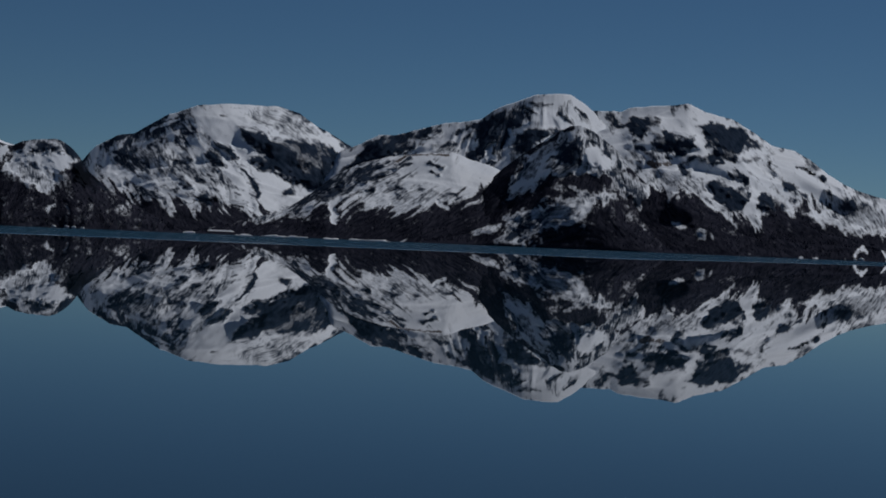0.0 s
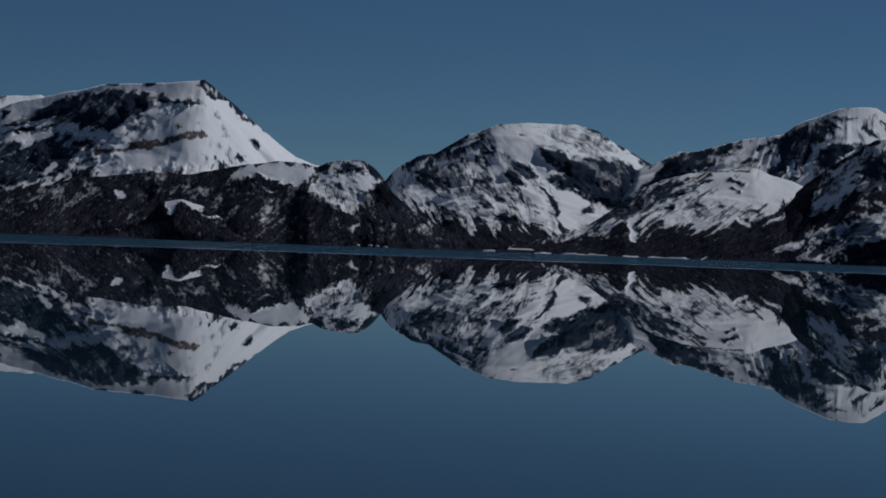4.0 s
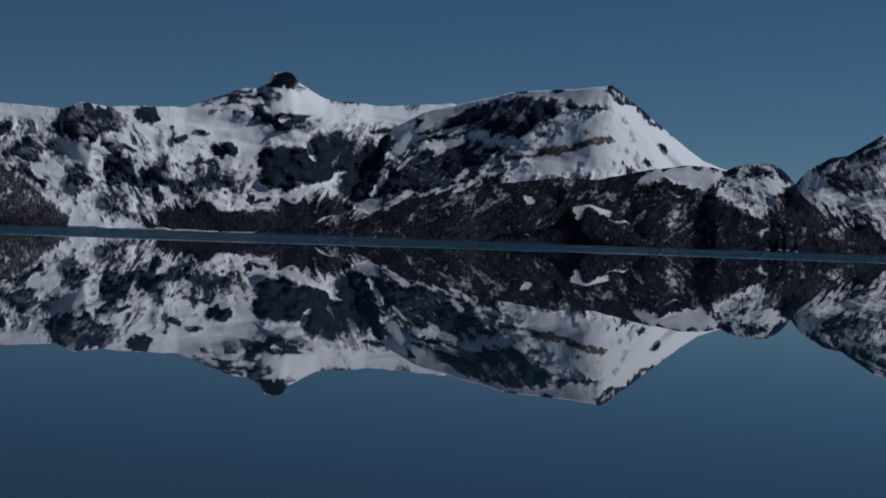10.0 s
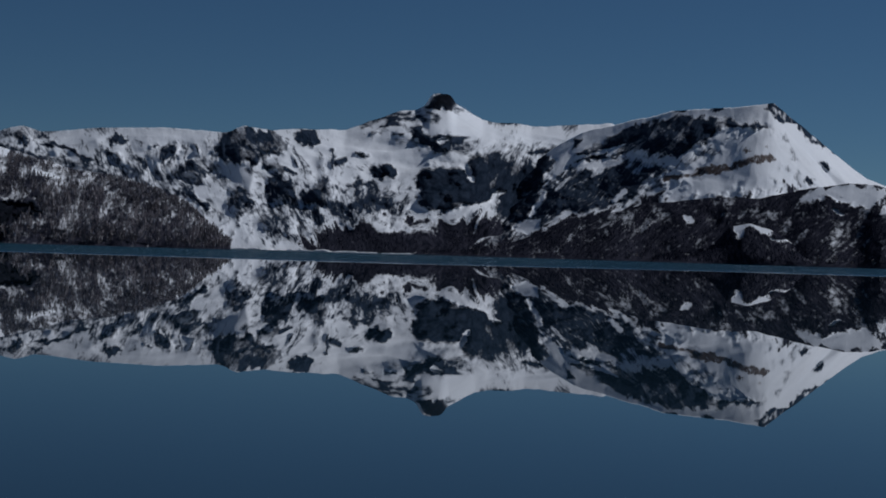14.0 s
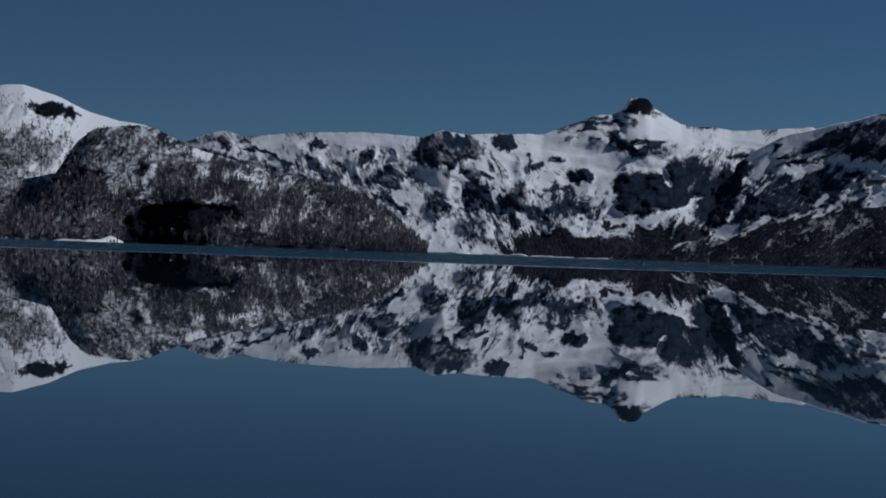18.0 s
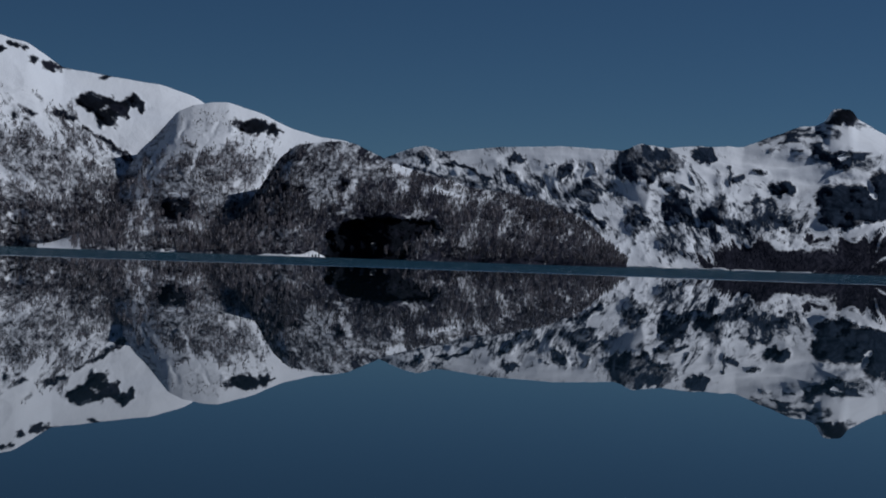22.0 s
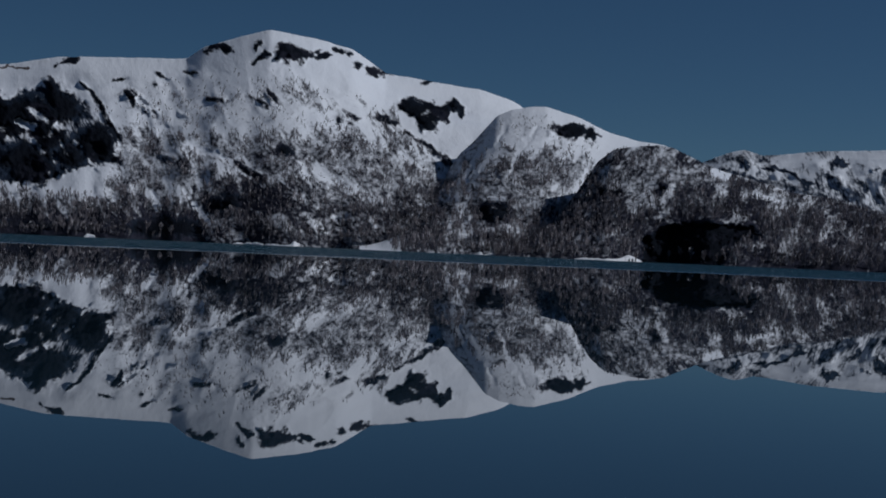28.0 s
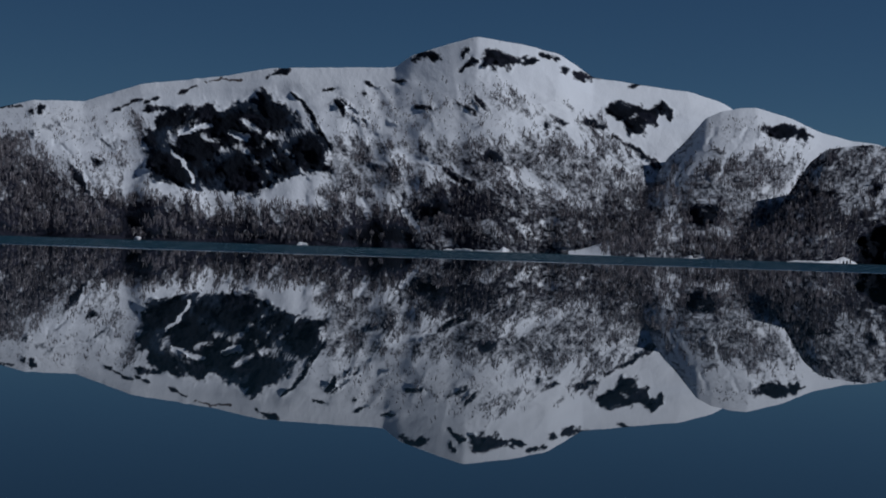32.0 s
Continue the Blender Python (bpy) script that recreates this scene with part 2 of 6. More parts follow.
class Mountain:
    """A mountain flank that rises from the lake: its crest as azimuth and elevation in degrees seen from the camera,
    its foot and its crest at these distances (metres), the curve of its flank and the size of its gullies. Cliffs,
    snow chutes and woods are laid on it one after another to fit the camera's view, as areas (corners as azimuth,
    elevation) or as bands (azimuth, elevation, half width)."""

    def __init__(self, crest, foot, top, curve=1.0, gully=10.0, jag=0.03, base="snow", swing=0.0, floor=0.40, thin=0.08, sway=((0, 0),), relief=1.0, lean=((0, 0.0),), seed=0):
        self.az, self.el = np.array(crest)[::-1].T
        self.foot, self.top, self.seed, self.base, self.floor, self.thin = foot, top, seed, base, floor, thin
        a0, a1 = self.az[0], self.az[-1]
        n, m = int((a1 - a0) / 0.04) + 2, 150
        A = np.linspace(a0, a1, n)[None, :]
        self.A0, self.relief, self.laid = A[0], relief, []
        self.lean = np.array(sorted(lean), float).T
        s = np.linspace(0, 1, m)[:, None]
        line = np.interp(A[0], self.az, self.el)
        near = np.exp(-(np.arange(-6, 7) / 1.5) ** 2)
        line = np.convolve(np.pad(line, 6, mode="edge"), near / near.sum(), "valid")
        teeth = jag * fbm(A * 2.3 + seed, A * 0.7 + seed, 5, 0.6)
        away, shift = np.array(sorted(sway)).T
        far = top + np.interp(A, away, shift)
        bell = np.exp(-(np.arange(-50, 51) / 22.0) ** 2)
        bell /= bell.sum()
        far = np.convolve(np.pad(far[0], 50, mode="edge"), bell, "valid")[None, :]
        sharp = EYE + np.tan(np.radians(line[None, :])) * far
        wide = np.convolve(np.pad(line, 50, mode="edge"), bell, "valid")[None, :]
        wide = EYE + np.tan(np.radians(np.minimum(wide, line + 0.25))) * far
        foot_d = foot + 25 * fbm(A * 0.5 + seed, A * 0 + 3.3, 3) + swing * (far - top)
        D = foot_d + (far - foot_d) * s
        zr = wide + (sharp - wide) * ramp(s, 0.5, 1.0) + np.radians(teeth) * far * ramp(s, 0.92, 1.0)
        zr = np.maximum(zr, 0.5)
        z = -1.0 + (zr + 1.0) * s ** curve
        # relief: ribs and gullies down the flank, and lumps
        x, y = np.radians(A) * 0.5 * (foot + top), D
        wx, wy = x + 45 * fbm(x / 210 + seed, y / 240, 3), y + 60 * fbm(x / 260 - seed, y / 230 + 4, 3)
        fade = np.sqrt(np.clip(s * 4, 0, 1)) * (1 - 0.9 * ramp(s, 0.75, 1.0)) * np.clip(sharp / 80, 0, 1)
        ribs = 1 - 2 * np.abs(vnoise(wx / 90 + seed, wy / 300))
        lumps = fbm(wx / 130 + seed * 3.1, wy / 160, 4, 0.4)
        z = z + relief * fade * gully * (0.25 * ribs + 0.6 * lumps)
        broad = np.exp(-(np.arange(-60, 61) / 24.0) ** 2)
        broad = np.convolve(np.pad(line, 60, mode="edge"), broad / broad.sum(), "valid")
        self.line, self.fall = line, np.clip(np.gradient(broad) / (A[0, 1] - A[0, 0]), -0.9, 0.9)
        z[0] = -3
        self.A, self.s, self.D, self.Z, self.X = A + 0 * s, s + 0 * A, D + 0 * A, z, x
        self.E = np.degrees(np.arctan2(z - EYE, D))

    def across(self, az, el):
        """A coordinate that stays the same down each fall line."""
        drop = np.clip(np.interp(az, self.A0, self.line) - el, 0, 9)
        return az + 0.45 * np.interp(az, self.A0, self.fall) * drop - np.interp(az, *self.lean) * el + 0.2 * fbm(az * 0.8 + self.seed, el * 0.9, 3)

    def rock(self, *shape):
        self.laid.append(("rock", shape))

    def black(self, *shape):
        self.laid.append(("black", shape))

    def cliff(self, *shape):
        self.laid.append(("cliff", shape))

    def shadow_cove(self, *shape):
        self.laid.append(("shadow_cove", shape))

    def mixed(self, *shape):
        self.laid.append(("mixed", shape))

    def earth(self, *shape):
        self.laid.append(("earth", shape))

    def snow(self, *shape):
        self.laid.append(("snow", shape))

    def smooth(self, *shape):
        self.laid.append(("smooth", shape))

    def spur(self, *shape):
        self.laid.append(("spur", shape))

    def wood(self, *shape):
        self.laid.append(("wood", shape))

    def darkwood(self, *shape):
        self.laid.append(("darkwood", shape))

    def shrubs(self, *shape):
        self.laid.append(("shrubs", shape))

    def broken(self, *shape):
        self.laid.append(("broken", shape))

    def thinwood(self, *shape):
        self.laid.append(("thinwood", shape))

    def cover(self):
        """Lay all the areas and bands, each with a torn rim, and raise the cliffs out of the flank."""
        A, E, k = self.A, self.E, self.seed
        q = self.across(A, E)
        tear = 0.55 * fbm(q * 4.5 + 2 * k, E * 2.0, 5, 0.62) + 0.45 * fbm(A * 5.5 + k, E * 6.0 - k, 4, 0.6)
        drift = 0.07 * fbm(A * 2.6 + 5 * k, E * 3.0, 5, 0.6)
        drift2 = 0.06 * fbm(A * 2.6 - 5 * k, E * 3.0 + 7, 5, 0.6)
        fringe = fbm(q * 6.0 + k, E * 1.3, 5, 0.65)
        field = {"snow": np.ones_like(A), "rock": np.zeros_like(A), "earth": np.zeros_like(A), "black": np.zeros_like(A), "wood": np.zeros_like(A)}
        lift, hump, self.crags_at = np.zeros_like(A), np.zeros_like(A), []
        calm, hollow = np.zeros_like(A), np.zeros_like(A)
        if self.base != "snow":
            for name, value in COVER[self.base].items():
                field[name][:] = self.floor if value is None else value
        for kind, shape in self.laid:
            p = np.array(shape, float)
            c = (self.A0 > p[:, 0].min() - 0.8) & (self.A0 < p[:, 0].max() + 0.8)
            if not c.any():
                continue
            a, e = A[:, c] + drift[:, c], E[:, c] + drift2[:, c]
            inside = band_depth(a, e, p) if p.shape[1] == 3 else area_depth(a, e, p)
            if kind == "spur":
                hump[:, c] = np.maximum(hump[:, c], ramp(inside, -0.5, 1.3))
                continue
            soft, rough = RIM[kind]
            size = min(1.0, max(float(inside.max()), 0.02) / 0.2)
            if kind in ("rock", "black", "cliff"):
                up = np.clip((e - p[:, 1].min()) / (np.ptp(p[:, 1]) + 0.05), 0, 1)
                rough = rough * (1 + 1.2 * (1 - up))
            m = ramp(inside + rough * size * (fringe if kind in ("wood", "thinwood", "darkwood", "shrubs") else tear)[:, c], -soft * (0.4 + 0.6 * size), soft * (0.4 + 0.6 * size))
            for name, value in COVER[kind].items():
                value = self.floor if value is None else value
                field[name][:, c] += (value - field[name][:, c]) * m
            if kind in ("snow", "smooth"):
                calm[:, c] = np.maximum(calm[:, c], m)
            if kind == "shadow_cove":
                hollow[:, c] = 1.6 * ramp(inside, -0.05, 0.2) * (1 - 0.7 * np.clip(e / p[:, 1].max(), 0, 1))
            if kind in ("rock", "black", "cliff"):
                bulge = ramp(inside, -0.06, 0.14 + 0.1 * size) * (0.3 + 0.7 * up) * (0.35 + 0.65 * size)
                lift[:, c] = np.maximum(lift[:, c], bulge)
                whole = np.zeros_like(A)
                whole[:, c] = m
                if np.ptp(p[:, 0]) > 0.18 and whole.max() > 0.6:
                    self.crags_at.append((kind, whole))
            elif kind in ("snow", "earth"):
                lift[:, c] *= 1 - m
                for _, other in self.crags_at:
                    other[:, c] *= 1 - m
        self.calm = calm
        bare = np.maximum(field["rock"], field["black"])
        stand = np.clip(self.s * 6, 0, 1) * (1 - 0.95 * ramp(self.s, 0.8, 1.0))
        big, middle, small = (1 - 2 * np.hypot(0.1, vnoise(q * w + 3.1 * k, E * v + k)) for w, v in ((0.6, 0.4), (1.6, 0.9), (4.3, 2.0)))
        swell = fbm(A * 0.9 + 2.3 * k, E * 1.3, 3, 0.42)
        unit = np.radians(1.0) * self.D
        steps = bare * (0.3 * fbm(A * 2.2 + k, E * 3.0, 4, 0.5) + 0.03 * fbm(A * 6 + k, E * 9, 4, 0.6) + 0.05 * fbm(q * 7 + k, E * 2.5, 3, 0.5))
        rise = stand * unit * (0.75 * lift + 1.5 * hump + steps + self.relief * (1 - 0.7 * calm) * (0.32 * big + 0.2 * middle + 0.035 * small + 0.28 * swell))
        self.D = self.D - rise + unit * hollow
        self.Z = EYE + np.tan(np.radians(E)) * self.D
        self.Z[0] = -3
        patchy = 0.6 * fbm(q * 4.4 + 3 * k, E * 2.4, 5, 0.65) + 0.3 * fbm(A * 6.0 + k, E * 5.0, 4, 0.6) + 0.25 * big * middle + 0.3 * fbm(A * 0.8 + k, E * 1.2, 2)
        blown = np.clip(self.thin + min(0.55, 2.6 * self.thin) * patchy, 0, 0.8) * (1 - calm)
        knob = np.clip(fbm(A * 1.7 + 9 * k, A * 0 + k, 3, 0.5) - 0.3 + 0.5 * self.thin, 0, 1)
        crest = ramp(np.maximum.accumulate(E, 0)[-1] - E + 0.12 * tear, 0.02 + 0.7 * knob, -0.06)
        blown = np.maximum(blown, crest * min(0.85, 3 * self.thin) * (knob > 0))
        dusted = ramp(fbm(q * 2.6 + 6 * k, E * 1.7, 5, 0.6) + 0.5 * fbm(A * 3 + k, E * 4, 3), 0.0, 0.85)
        self.rockiness = np.maximum(field["rock"] * (1 - 0.5 * dusted), blown * (1 - field["wood"]) * (1 - field["earth"]))
        glade = ramp(fbm(q * 3.0 + 8 * k, E * 1.5, 4, 0.6) + 0.6 * fbm(A * 1.3, E * 1.8 + k, 2), 0.15, 0.8) * ramp(E, 0.1, 0.7)
        field["snow"] = field["snow"] + (0.1 + 0.6 * self.floor) * glade * field["wood"]
        self.field, self.snowiness, self.wood_here, self.run = field, field["snow"], np.clip(field["wood"], 0, 1), q
        clump = ramp(fbm(q * 4.0 + 4 * k, E * 4.6, 4, 0.6), -0.25, 0.3) * (1 - 0.7 * glade)
        self.wood_here = np.where(self.wood_here < 0.75, self.wood_here * (0.15 + 1.25 * clump), self.wood_here * (0.55 + 0.45 * clump))

    def build(self, label):
        self.cover()
        m, n = self.A.shape
        back = 10
        grow = lambda F, last=None: np.vstack([F, np.repeat(F[-1:] if last is None else F[-1:] * 0 + last, back, 0)])
        u = np.linspace(0, 1, back + 1)[1:, None]
        A = grow(self.A)
        D = np.vstack([self.D, self.D[-1:] + u * 450])
        Z = np.vstack([self.Z, self.Z[-1:] * (1 - u) ** 1.3 - 3 * u])
        r = np.radians(A)
        co = np.stack([-np.sin(r) * D, np.cos(r) * D, Z], -1).reshape(-1, 3)
        values = {"rock": grow(self.rockiness, 0), "snow": grow(self.snowiness, 1), "earth": grow(self.field["earth"], 0), "black": grow(self.field["black"], 0),
                  "run": grow(self.run), "side": A, "calm": grow(self.calm, 1), "drop": grow(self.E) - np.vstack([self.E * 0, u * 3 + 0 * A[-1:]])}
        faces = grid_faces(m + back, n)
        owner = np.zeros(len(faces), int)
        for k, (kind, mask) in enumerate(self.crags_at):
            owner[grow(mask, 0).ravel()[faces].min(1) > 0.55] = k + 1
        self.root = tagged(new("mountain"), label, "mountain")
        for k in range(len(self.crags_at) + 1):
            mine = faces[owner == k]
            if len(mine) < 12:
                continue
            used, index = np.unique(mine, return_inverse=True)
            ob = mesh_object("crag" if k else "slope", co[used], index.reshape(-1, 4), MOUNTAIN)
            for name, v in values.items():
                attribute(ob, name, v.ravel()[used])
            ob.parent = self.root
        return self


# how soft and how torn the rim of each cover is, in degrees
RIM = {"rock": (0.14, 0.08), "black": (0.17, 0.09), "cliff": (0.2, 0.12), "shadow_cove": (0.1, 0.14), "mixed": (0.22, 0.20), "earth": (0.07, 0.10), "snow": (0.06, 0.14), "smooth": (0.3, 0.1), "wood": (0.26, 0.32), "darkwood": (0.26, 0.36), "thinwood": (0.22, 0.35), "shrubs": (0.25, 0.35), "broken": (0.18, 0.2)}
COVER = {
    "rock": dict(rock=1.0, wood=0.0, earth=0.0, snow=0.5),
    "black": dict(rock=1.0, black=1.0, wood=0.0, earth=0.0, snow=0.0),
    "cliff": dict(rock=1.0, black=0.2, wood=0.0, earth=0.0, snow=0.5),
    # the hollow's shade is put into its black colour
    "shadow_cove": dict(rock=1.0, black=1.0, wood=0.0, earth=0.0, snow=0.0),
    "mixed": dict(rock=0.56, earth=0.0, snow=1.0, wood=0.0),
    "earth": dict(earth=0.74, rock=0.0, wood=0.0, snow=1.0),
    "snow": dict(snow=1.0, rock=0.0, earth=0.0, black=0.0, wood=0.0),
    "wood": dict(wood=1.0, rock=0.0, snow=None),
    "thinwood": dict(wood=0.55, rock=0.0, black=0.0, snow=0.44),
    "shrubs": dict(wood=0.34, rock=0.0, black=0.0, snow=0.74),
    "broken": dict(rock=0.80, earth=0.0, snow=1.0, wood=0.0),
    "darkwood": dict(wood=1.0, rock=0.0, snow=0.06),
    "smooth": dict(),
}


def band_depth(a, e, p):
    """How deep inside a band of changing half width these places lie, in degrees; less than 0 outside."""
    best = np.full_like(a, -9.0)
    for (a0, e0, w0), (a1, e1, w1) in zip(p[:-1], p[1:]):
        d = np.array((a1 - a0, e1 - e0))
        t = np.clip(((a - a0) * d[0] + (e - e0) * d[1]) / (d @ d + 1e-9), 0, 1)
        best = np.maximum(best, w0 + (w1 - w0) * t - np.hypot(a - a0 - t * d[0], e - e0 - t * d[1]))
    return best


def area_depth(a, e, p):
    """How deep inside an outline these places lie, in degrees; less than 0 outside."""
    near, inside = np.full_like(a, 9.0), np.zeros(a.shape, bool)
    for (a0, e0), (a1, e1) in zip(p, np.roll(p, -1, 0)):
        d = np.array((a1 - a0, e1 - e0))
        t = np.clip(((a - a0) * d[0] + (e - e0) * d[1]) / (d @ d + 1e-9), 0, 1)
        near = np.minimum(near, np.hypot(a - a0 - t * d[0], e - e0 - t * d[1]))
        if abs(d[1]) > 1e-9:
            inside ^= ((e0 > e) != (e1 > e)) & (a < a0 + (e - e0) * d[0] / d[1])
    return np.where(inside, near, -near)


# ---- lake and ground ----
def disc(name, radii, z, mat, segments=128):
    a = np.linspace(0, 2 * np.pi, segments, endpoint=False)
    rings = np.array([[(-math.sin(t) * r, math.cos(t) * r, z) for t in a] for r in radii]).reshape(-1, 3)
    i = np.arange(len(radii) - 1)[:, None] * segments + np.arange(segments)[None, :]
    j = np.arange(len(radii) - 1)[:, None] * segments + (np.arange(segments)[None, :] + 1) % segments
    f = np.stack([i, i + segments, j + segments, j], -1).reshape(-1, 4)
    co = np.vstack([rings])
    return mesh_object(name, co, f, mat, False)


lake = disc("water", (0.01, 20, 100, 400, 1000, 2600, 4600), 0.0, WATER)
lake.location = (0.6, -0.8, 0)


def unseen_land():
    """Plain unseen snowy land added to close the lake behind mountains and viewer, raised to bounce light."""
    az = np.arange(0, 361, 2.0)
    seen = ramp(np.abs((az - 28 + 180) % 360 - 180), 50, 75)
    s = np.linspace(0, 1, 14)[:, None]
    D = (2750 - 1250 * seen)[None, :] * (1 - s) + 4700 * s
    x, y = -np.sin(np.radians(az)) * D, np.cos(np.radians(az)) * D
    z = -1.5 + 4 * ramp(s, 0, 0.1) + seen[None, :] * (430 * s ** 1.2 + 70 * s * fbm(x / 500, y / 500, 4))
    ob = mesh_object("ground", np.stack([x, y, z], -1).reshape(-1, 3), grid_faces(14, len(az)), MOUNTAIN)
    for name in ("rock", "earth", "black", "run", "side", "calm", "drop"):
        attribute(ob, name, np.zeros(z.size))
    attribute(ob, "snow", np.full(z.size, 0.8))
    return tagged(ob, "plain unseen snowy land round the lake, raised to bounce light", "ground", kind="structure")


unseen_land()
tagged(lake, "calm dark blue mountain lake mirroring snowy peaks", "lake", kind="structure")

# ---- mountains ----
dome = Mountain([(73.72, 3.12), (70.85, 3.57), (68.89, 3.79), (67.90, 4.05), (66.39, 4.09), (64.71, 4.68), (62.15, 5.05), (60.77, 5.34), (59.38, 5.41), (56.94, 5.52), (56.43, 5.92), (55.39, 6.27), (54.43, 6.56), (53.11, 6.37), (51.88, 6.08), (50.81, 5.40), (49.41, 5.22), (47.85, 5.03), (46.99, 4.76), (46.64, 4.60), (44.73, 3.43), (42.99, 1.76)], 1330, 1887, 0.9, 19, 0.01, floor=0.35, thin=0.08, sway=((74, 0), (64, 70), (54.4, -50), (46, 170)), relief=0.5, lean=((70, 0.5), (60, 0.5), (52, 0.6), (46, 0.3)), seed=1)
dome.shrubs((58.79, 3.46), (57.60, 4.28), (56.56, 4.75), (55.17, 5.06), (53.95, 5.27), (52.35, 4.54), (51.46, 4.04), (53.37, 3.55), (55.13, 3.93), (56.86, 3.35), (58.26, 3.13))
dome.shrubs((51.30, 4.31), (50.60, 4.33), (50.23, 3.73), (50.75, 3.45), (51.63, 3.69))
dome.black((50.14, 3.59, 0.034), (49.35, 3.23, 0.068), (48.73, 2.71, 0.103), (48.10, 2.00, 0.103))
dome.snow((50.92, 3.45, 0.034), (50.05, 3.34, 0.051), (49.43, 3.00, 0.034))
dome.black((49.84, 2.44, 0.068), (48.97, 2.37, 0.068))
dome.wood((73.97, 1.21), (70.46, 1.69), (68.82, 1.90), (67.84, 2.28), (67.00, 2.31), (66.30, 1.48), (65.45, 1.26), (64.44, 1.56), (63.23, 1.34), (62.02, 1.21), (59.59, 1.21), (59.09, 1.93), (58.22, 1.96), (57.67, 1.28), (56.80, 1.48), (55.77, 2.04), (55.08, 2.24), (54.36, 1.91), (53.31, 1.77), (52.28, 2.50), (51.61, 3.22), (50.91, 3.24), (49.16, 2.63), (49.06, -0.33), (73.90, -1.11))
dome.thinwood((71.31, 2.83), (68.87, 3.37), (67.87, 3.30), (67.02, 2.86), (66.32, 2.03), (66.13, 1.27), (68.82, 1.59), (71.27, 1.66))
dome.wood((74.01, 2.33), (70.50, 2.70), (68.87, 3.15), (67.86, 2.99), (67.09, 2.43), (66.47, 1.48), (68.80, 1.08), (73.96, 0.88))
dome.darkwood((73.97, 0.96), (70.45, 1.35), (68.82, 1.73), (67.33, 1.99), (66.30, 1.26), (64.94, 1.19), (63.22, 0.91), (61.48, 0.69), (59.22, 0.70), (56.08, 0.75), (55.94, -0.73), (73.90, -1.28))
dome.darkwood((55.06, 1.66), (54.01, 1.78), (52.95, 1.61), (52.27, 2.01), (50.87, 2.06), (49.30, 1.76), (49.23, -0.51), (54.98, -0.70))
dome.thinwood((67.25, 2.17), (66.36, 3.32), (65.52, 3.53), (64.67, 3.62), (64.46, 3.32), (64.80, 2.27), (65.36, 1.30), (66.13, 1.35), (66.66, 2.02))
dome.thinwood((58.74, 1.89), (58.61, 3.37), (57.91, 3.36), (57.63, 2.62), (57.02, 2.82), (56.86, 3.26), (55.83, 3.73), (55.13, 3.97), (54.26, 3.99), (53.02, 3.68), (51.89, 3.86), (51.45, 3.61), (51.87, 3.07), (52.29, 2.54), (53.31, 1.81), (54.37, 1.95), (55.08, 2.24), (55.77, 2.08), (56.80, 1.48), (57.85, 1.48))
dome.snow((57.65, 3.41), (57.04, 3.43), (57.02, 2.87), (57.54, 2.75))
dome.snow((56.85, 3.00, 0.086), (56.14, 2.68, 0.103), (55.43, 2.44, 0.068))
dome.thinwood((54.11, 4.83), (53.41, 4.77), (52.87, 4.44), (52.34, 4.19), (52.86, 4.00), (53.74, 4.32))
dome.thinwood((57.08, 4.61), (56.59, 4.67), (56.59, 4.46), (56.95, 4.44))
dome.thinwood((56.27, 4.02), (56.00, 3.78), (56.35, 3.63), (56.57, 3.88))
dome.thinwood((59.27, 2.13), (58.58, 2.33), (57.86, 1.83), (57.84, 1.22), (59.24, 1.26))
dome.broken((64.79, 1.96), (64.57, 3.14), (63.83, 3.95), (62.12, 4.14), (61.18, 4.61), (60.12, 4.10), (59.31, 3.44), (58.54, 2.30), (59.27, 2.09), (59.96, 1.90), (61.33, 1.41), (63.24, 1.50))
dome.black((56.54, 5.76), (56.25, 5.98), (56.04, 6.06), (55.55, 6.00), (55.62, 5.86), (56.07, 5.74))
dome.black((55.03, 6.00), (54.77, 6.22), (54.63, 6.09), (54.85, 5.91))
dome.black((54.96, 5.52), (54.58, 5.83), (54.32, 5.89), (54.56, 5.60))
dome.black((54.32, 5.73), (54.12, 6.15), (53.80, 6.11), (52.98, 6.00), (53.06, 5.77), (53.44, 5.60), (53.96, 5.69))
dome.black((52.95, 5.77), (52.66, 5.97), (52.45, 5.93), (52.74, 5.74))
dome.black((52.49, 6.08, 0.051), (51.94, 5.94, 0.051))
dome.black((51.87, 5.72), (51.59, 5.65), (51.65, 5.44), (51.84, 5.53))
dome.black((51.37, 5.57), (50.95, 5.55), (50.60, 5.37), (50.98, 5.31), (51.33, 5.38))
dome.black((50.48, 4.50), (50.09, 4.72), (49.83, 4.61), (49.04, 4.46), (48.77, 4.55), (48.76, 4.27), (48.94, 3.99), (49.28, 3.72), (49.63, 3.76), (49.90, 4.07), (50.16, 4.24))
dome.black((48.87, 4.53), (48.71, 4.71), (48.32, 4.47), (48.41, 4.21), (48.69, 4.36))
dome.black((49.73, 5.20, 0.034), (49.10, 5.20, 0.034))
dome.thinwood((51.29, 4.22), (50.60, 4.19), (50.24, 3.82), (50.58, 3.72), (51.11, 3.88))
dome.black((50.94, 4.06, 0.068), (50.50, 3.88, 0.086))
dome.black((60.80, 5.08), (60.70, 5.29), (60.42, 5.41), (60.25, 5.36), (60.42, 5.20))
dome.black((61.22, 4.66), (60.92, 4.68), (60.56, 4.26), (60.17, 4.08), (60.16, 3.72), (60.50, 3.36), (60.50, 2.92), (60.76, 2.48), (60.89, 2.68), (60.73, 3.12), (60.89, 3.72), (61.17, 4.23))
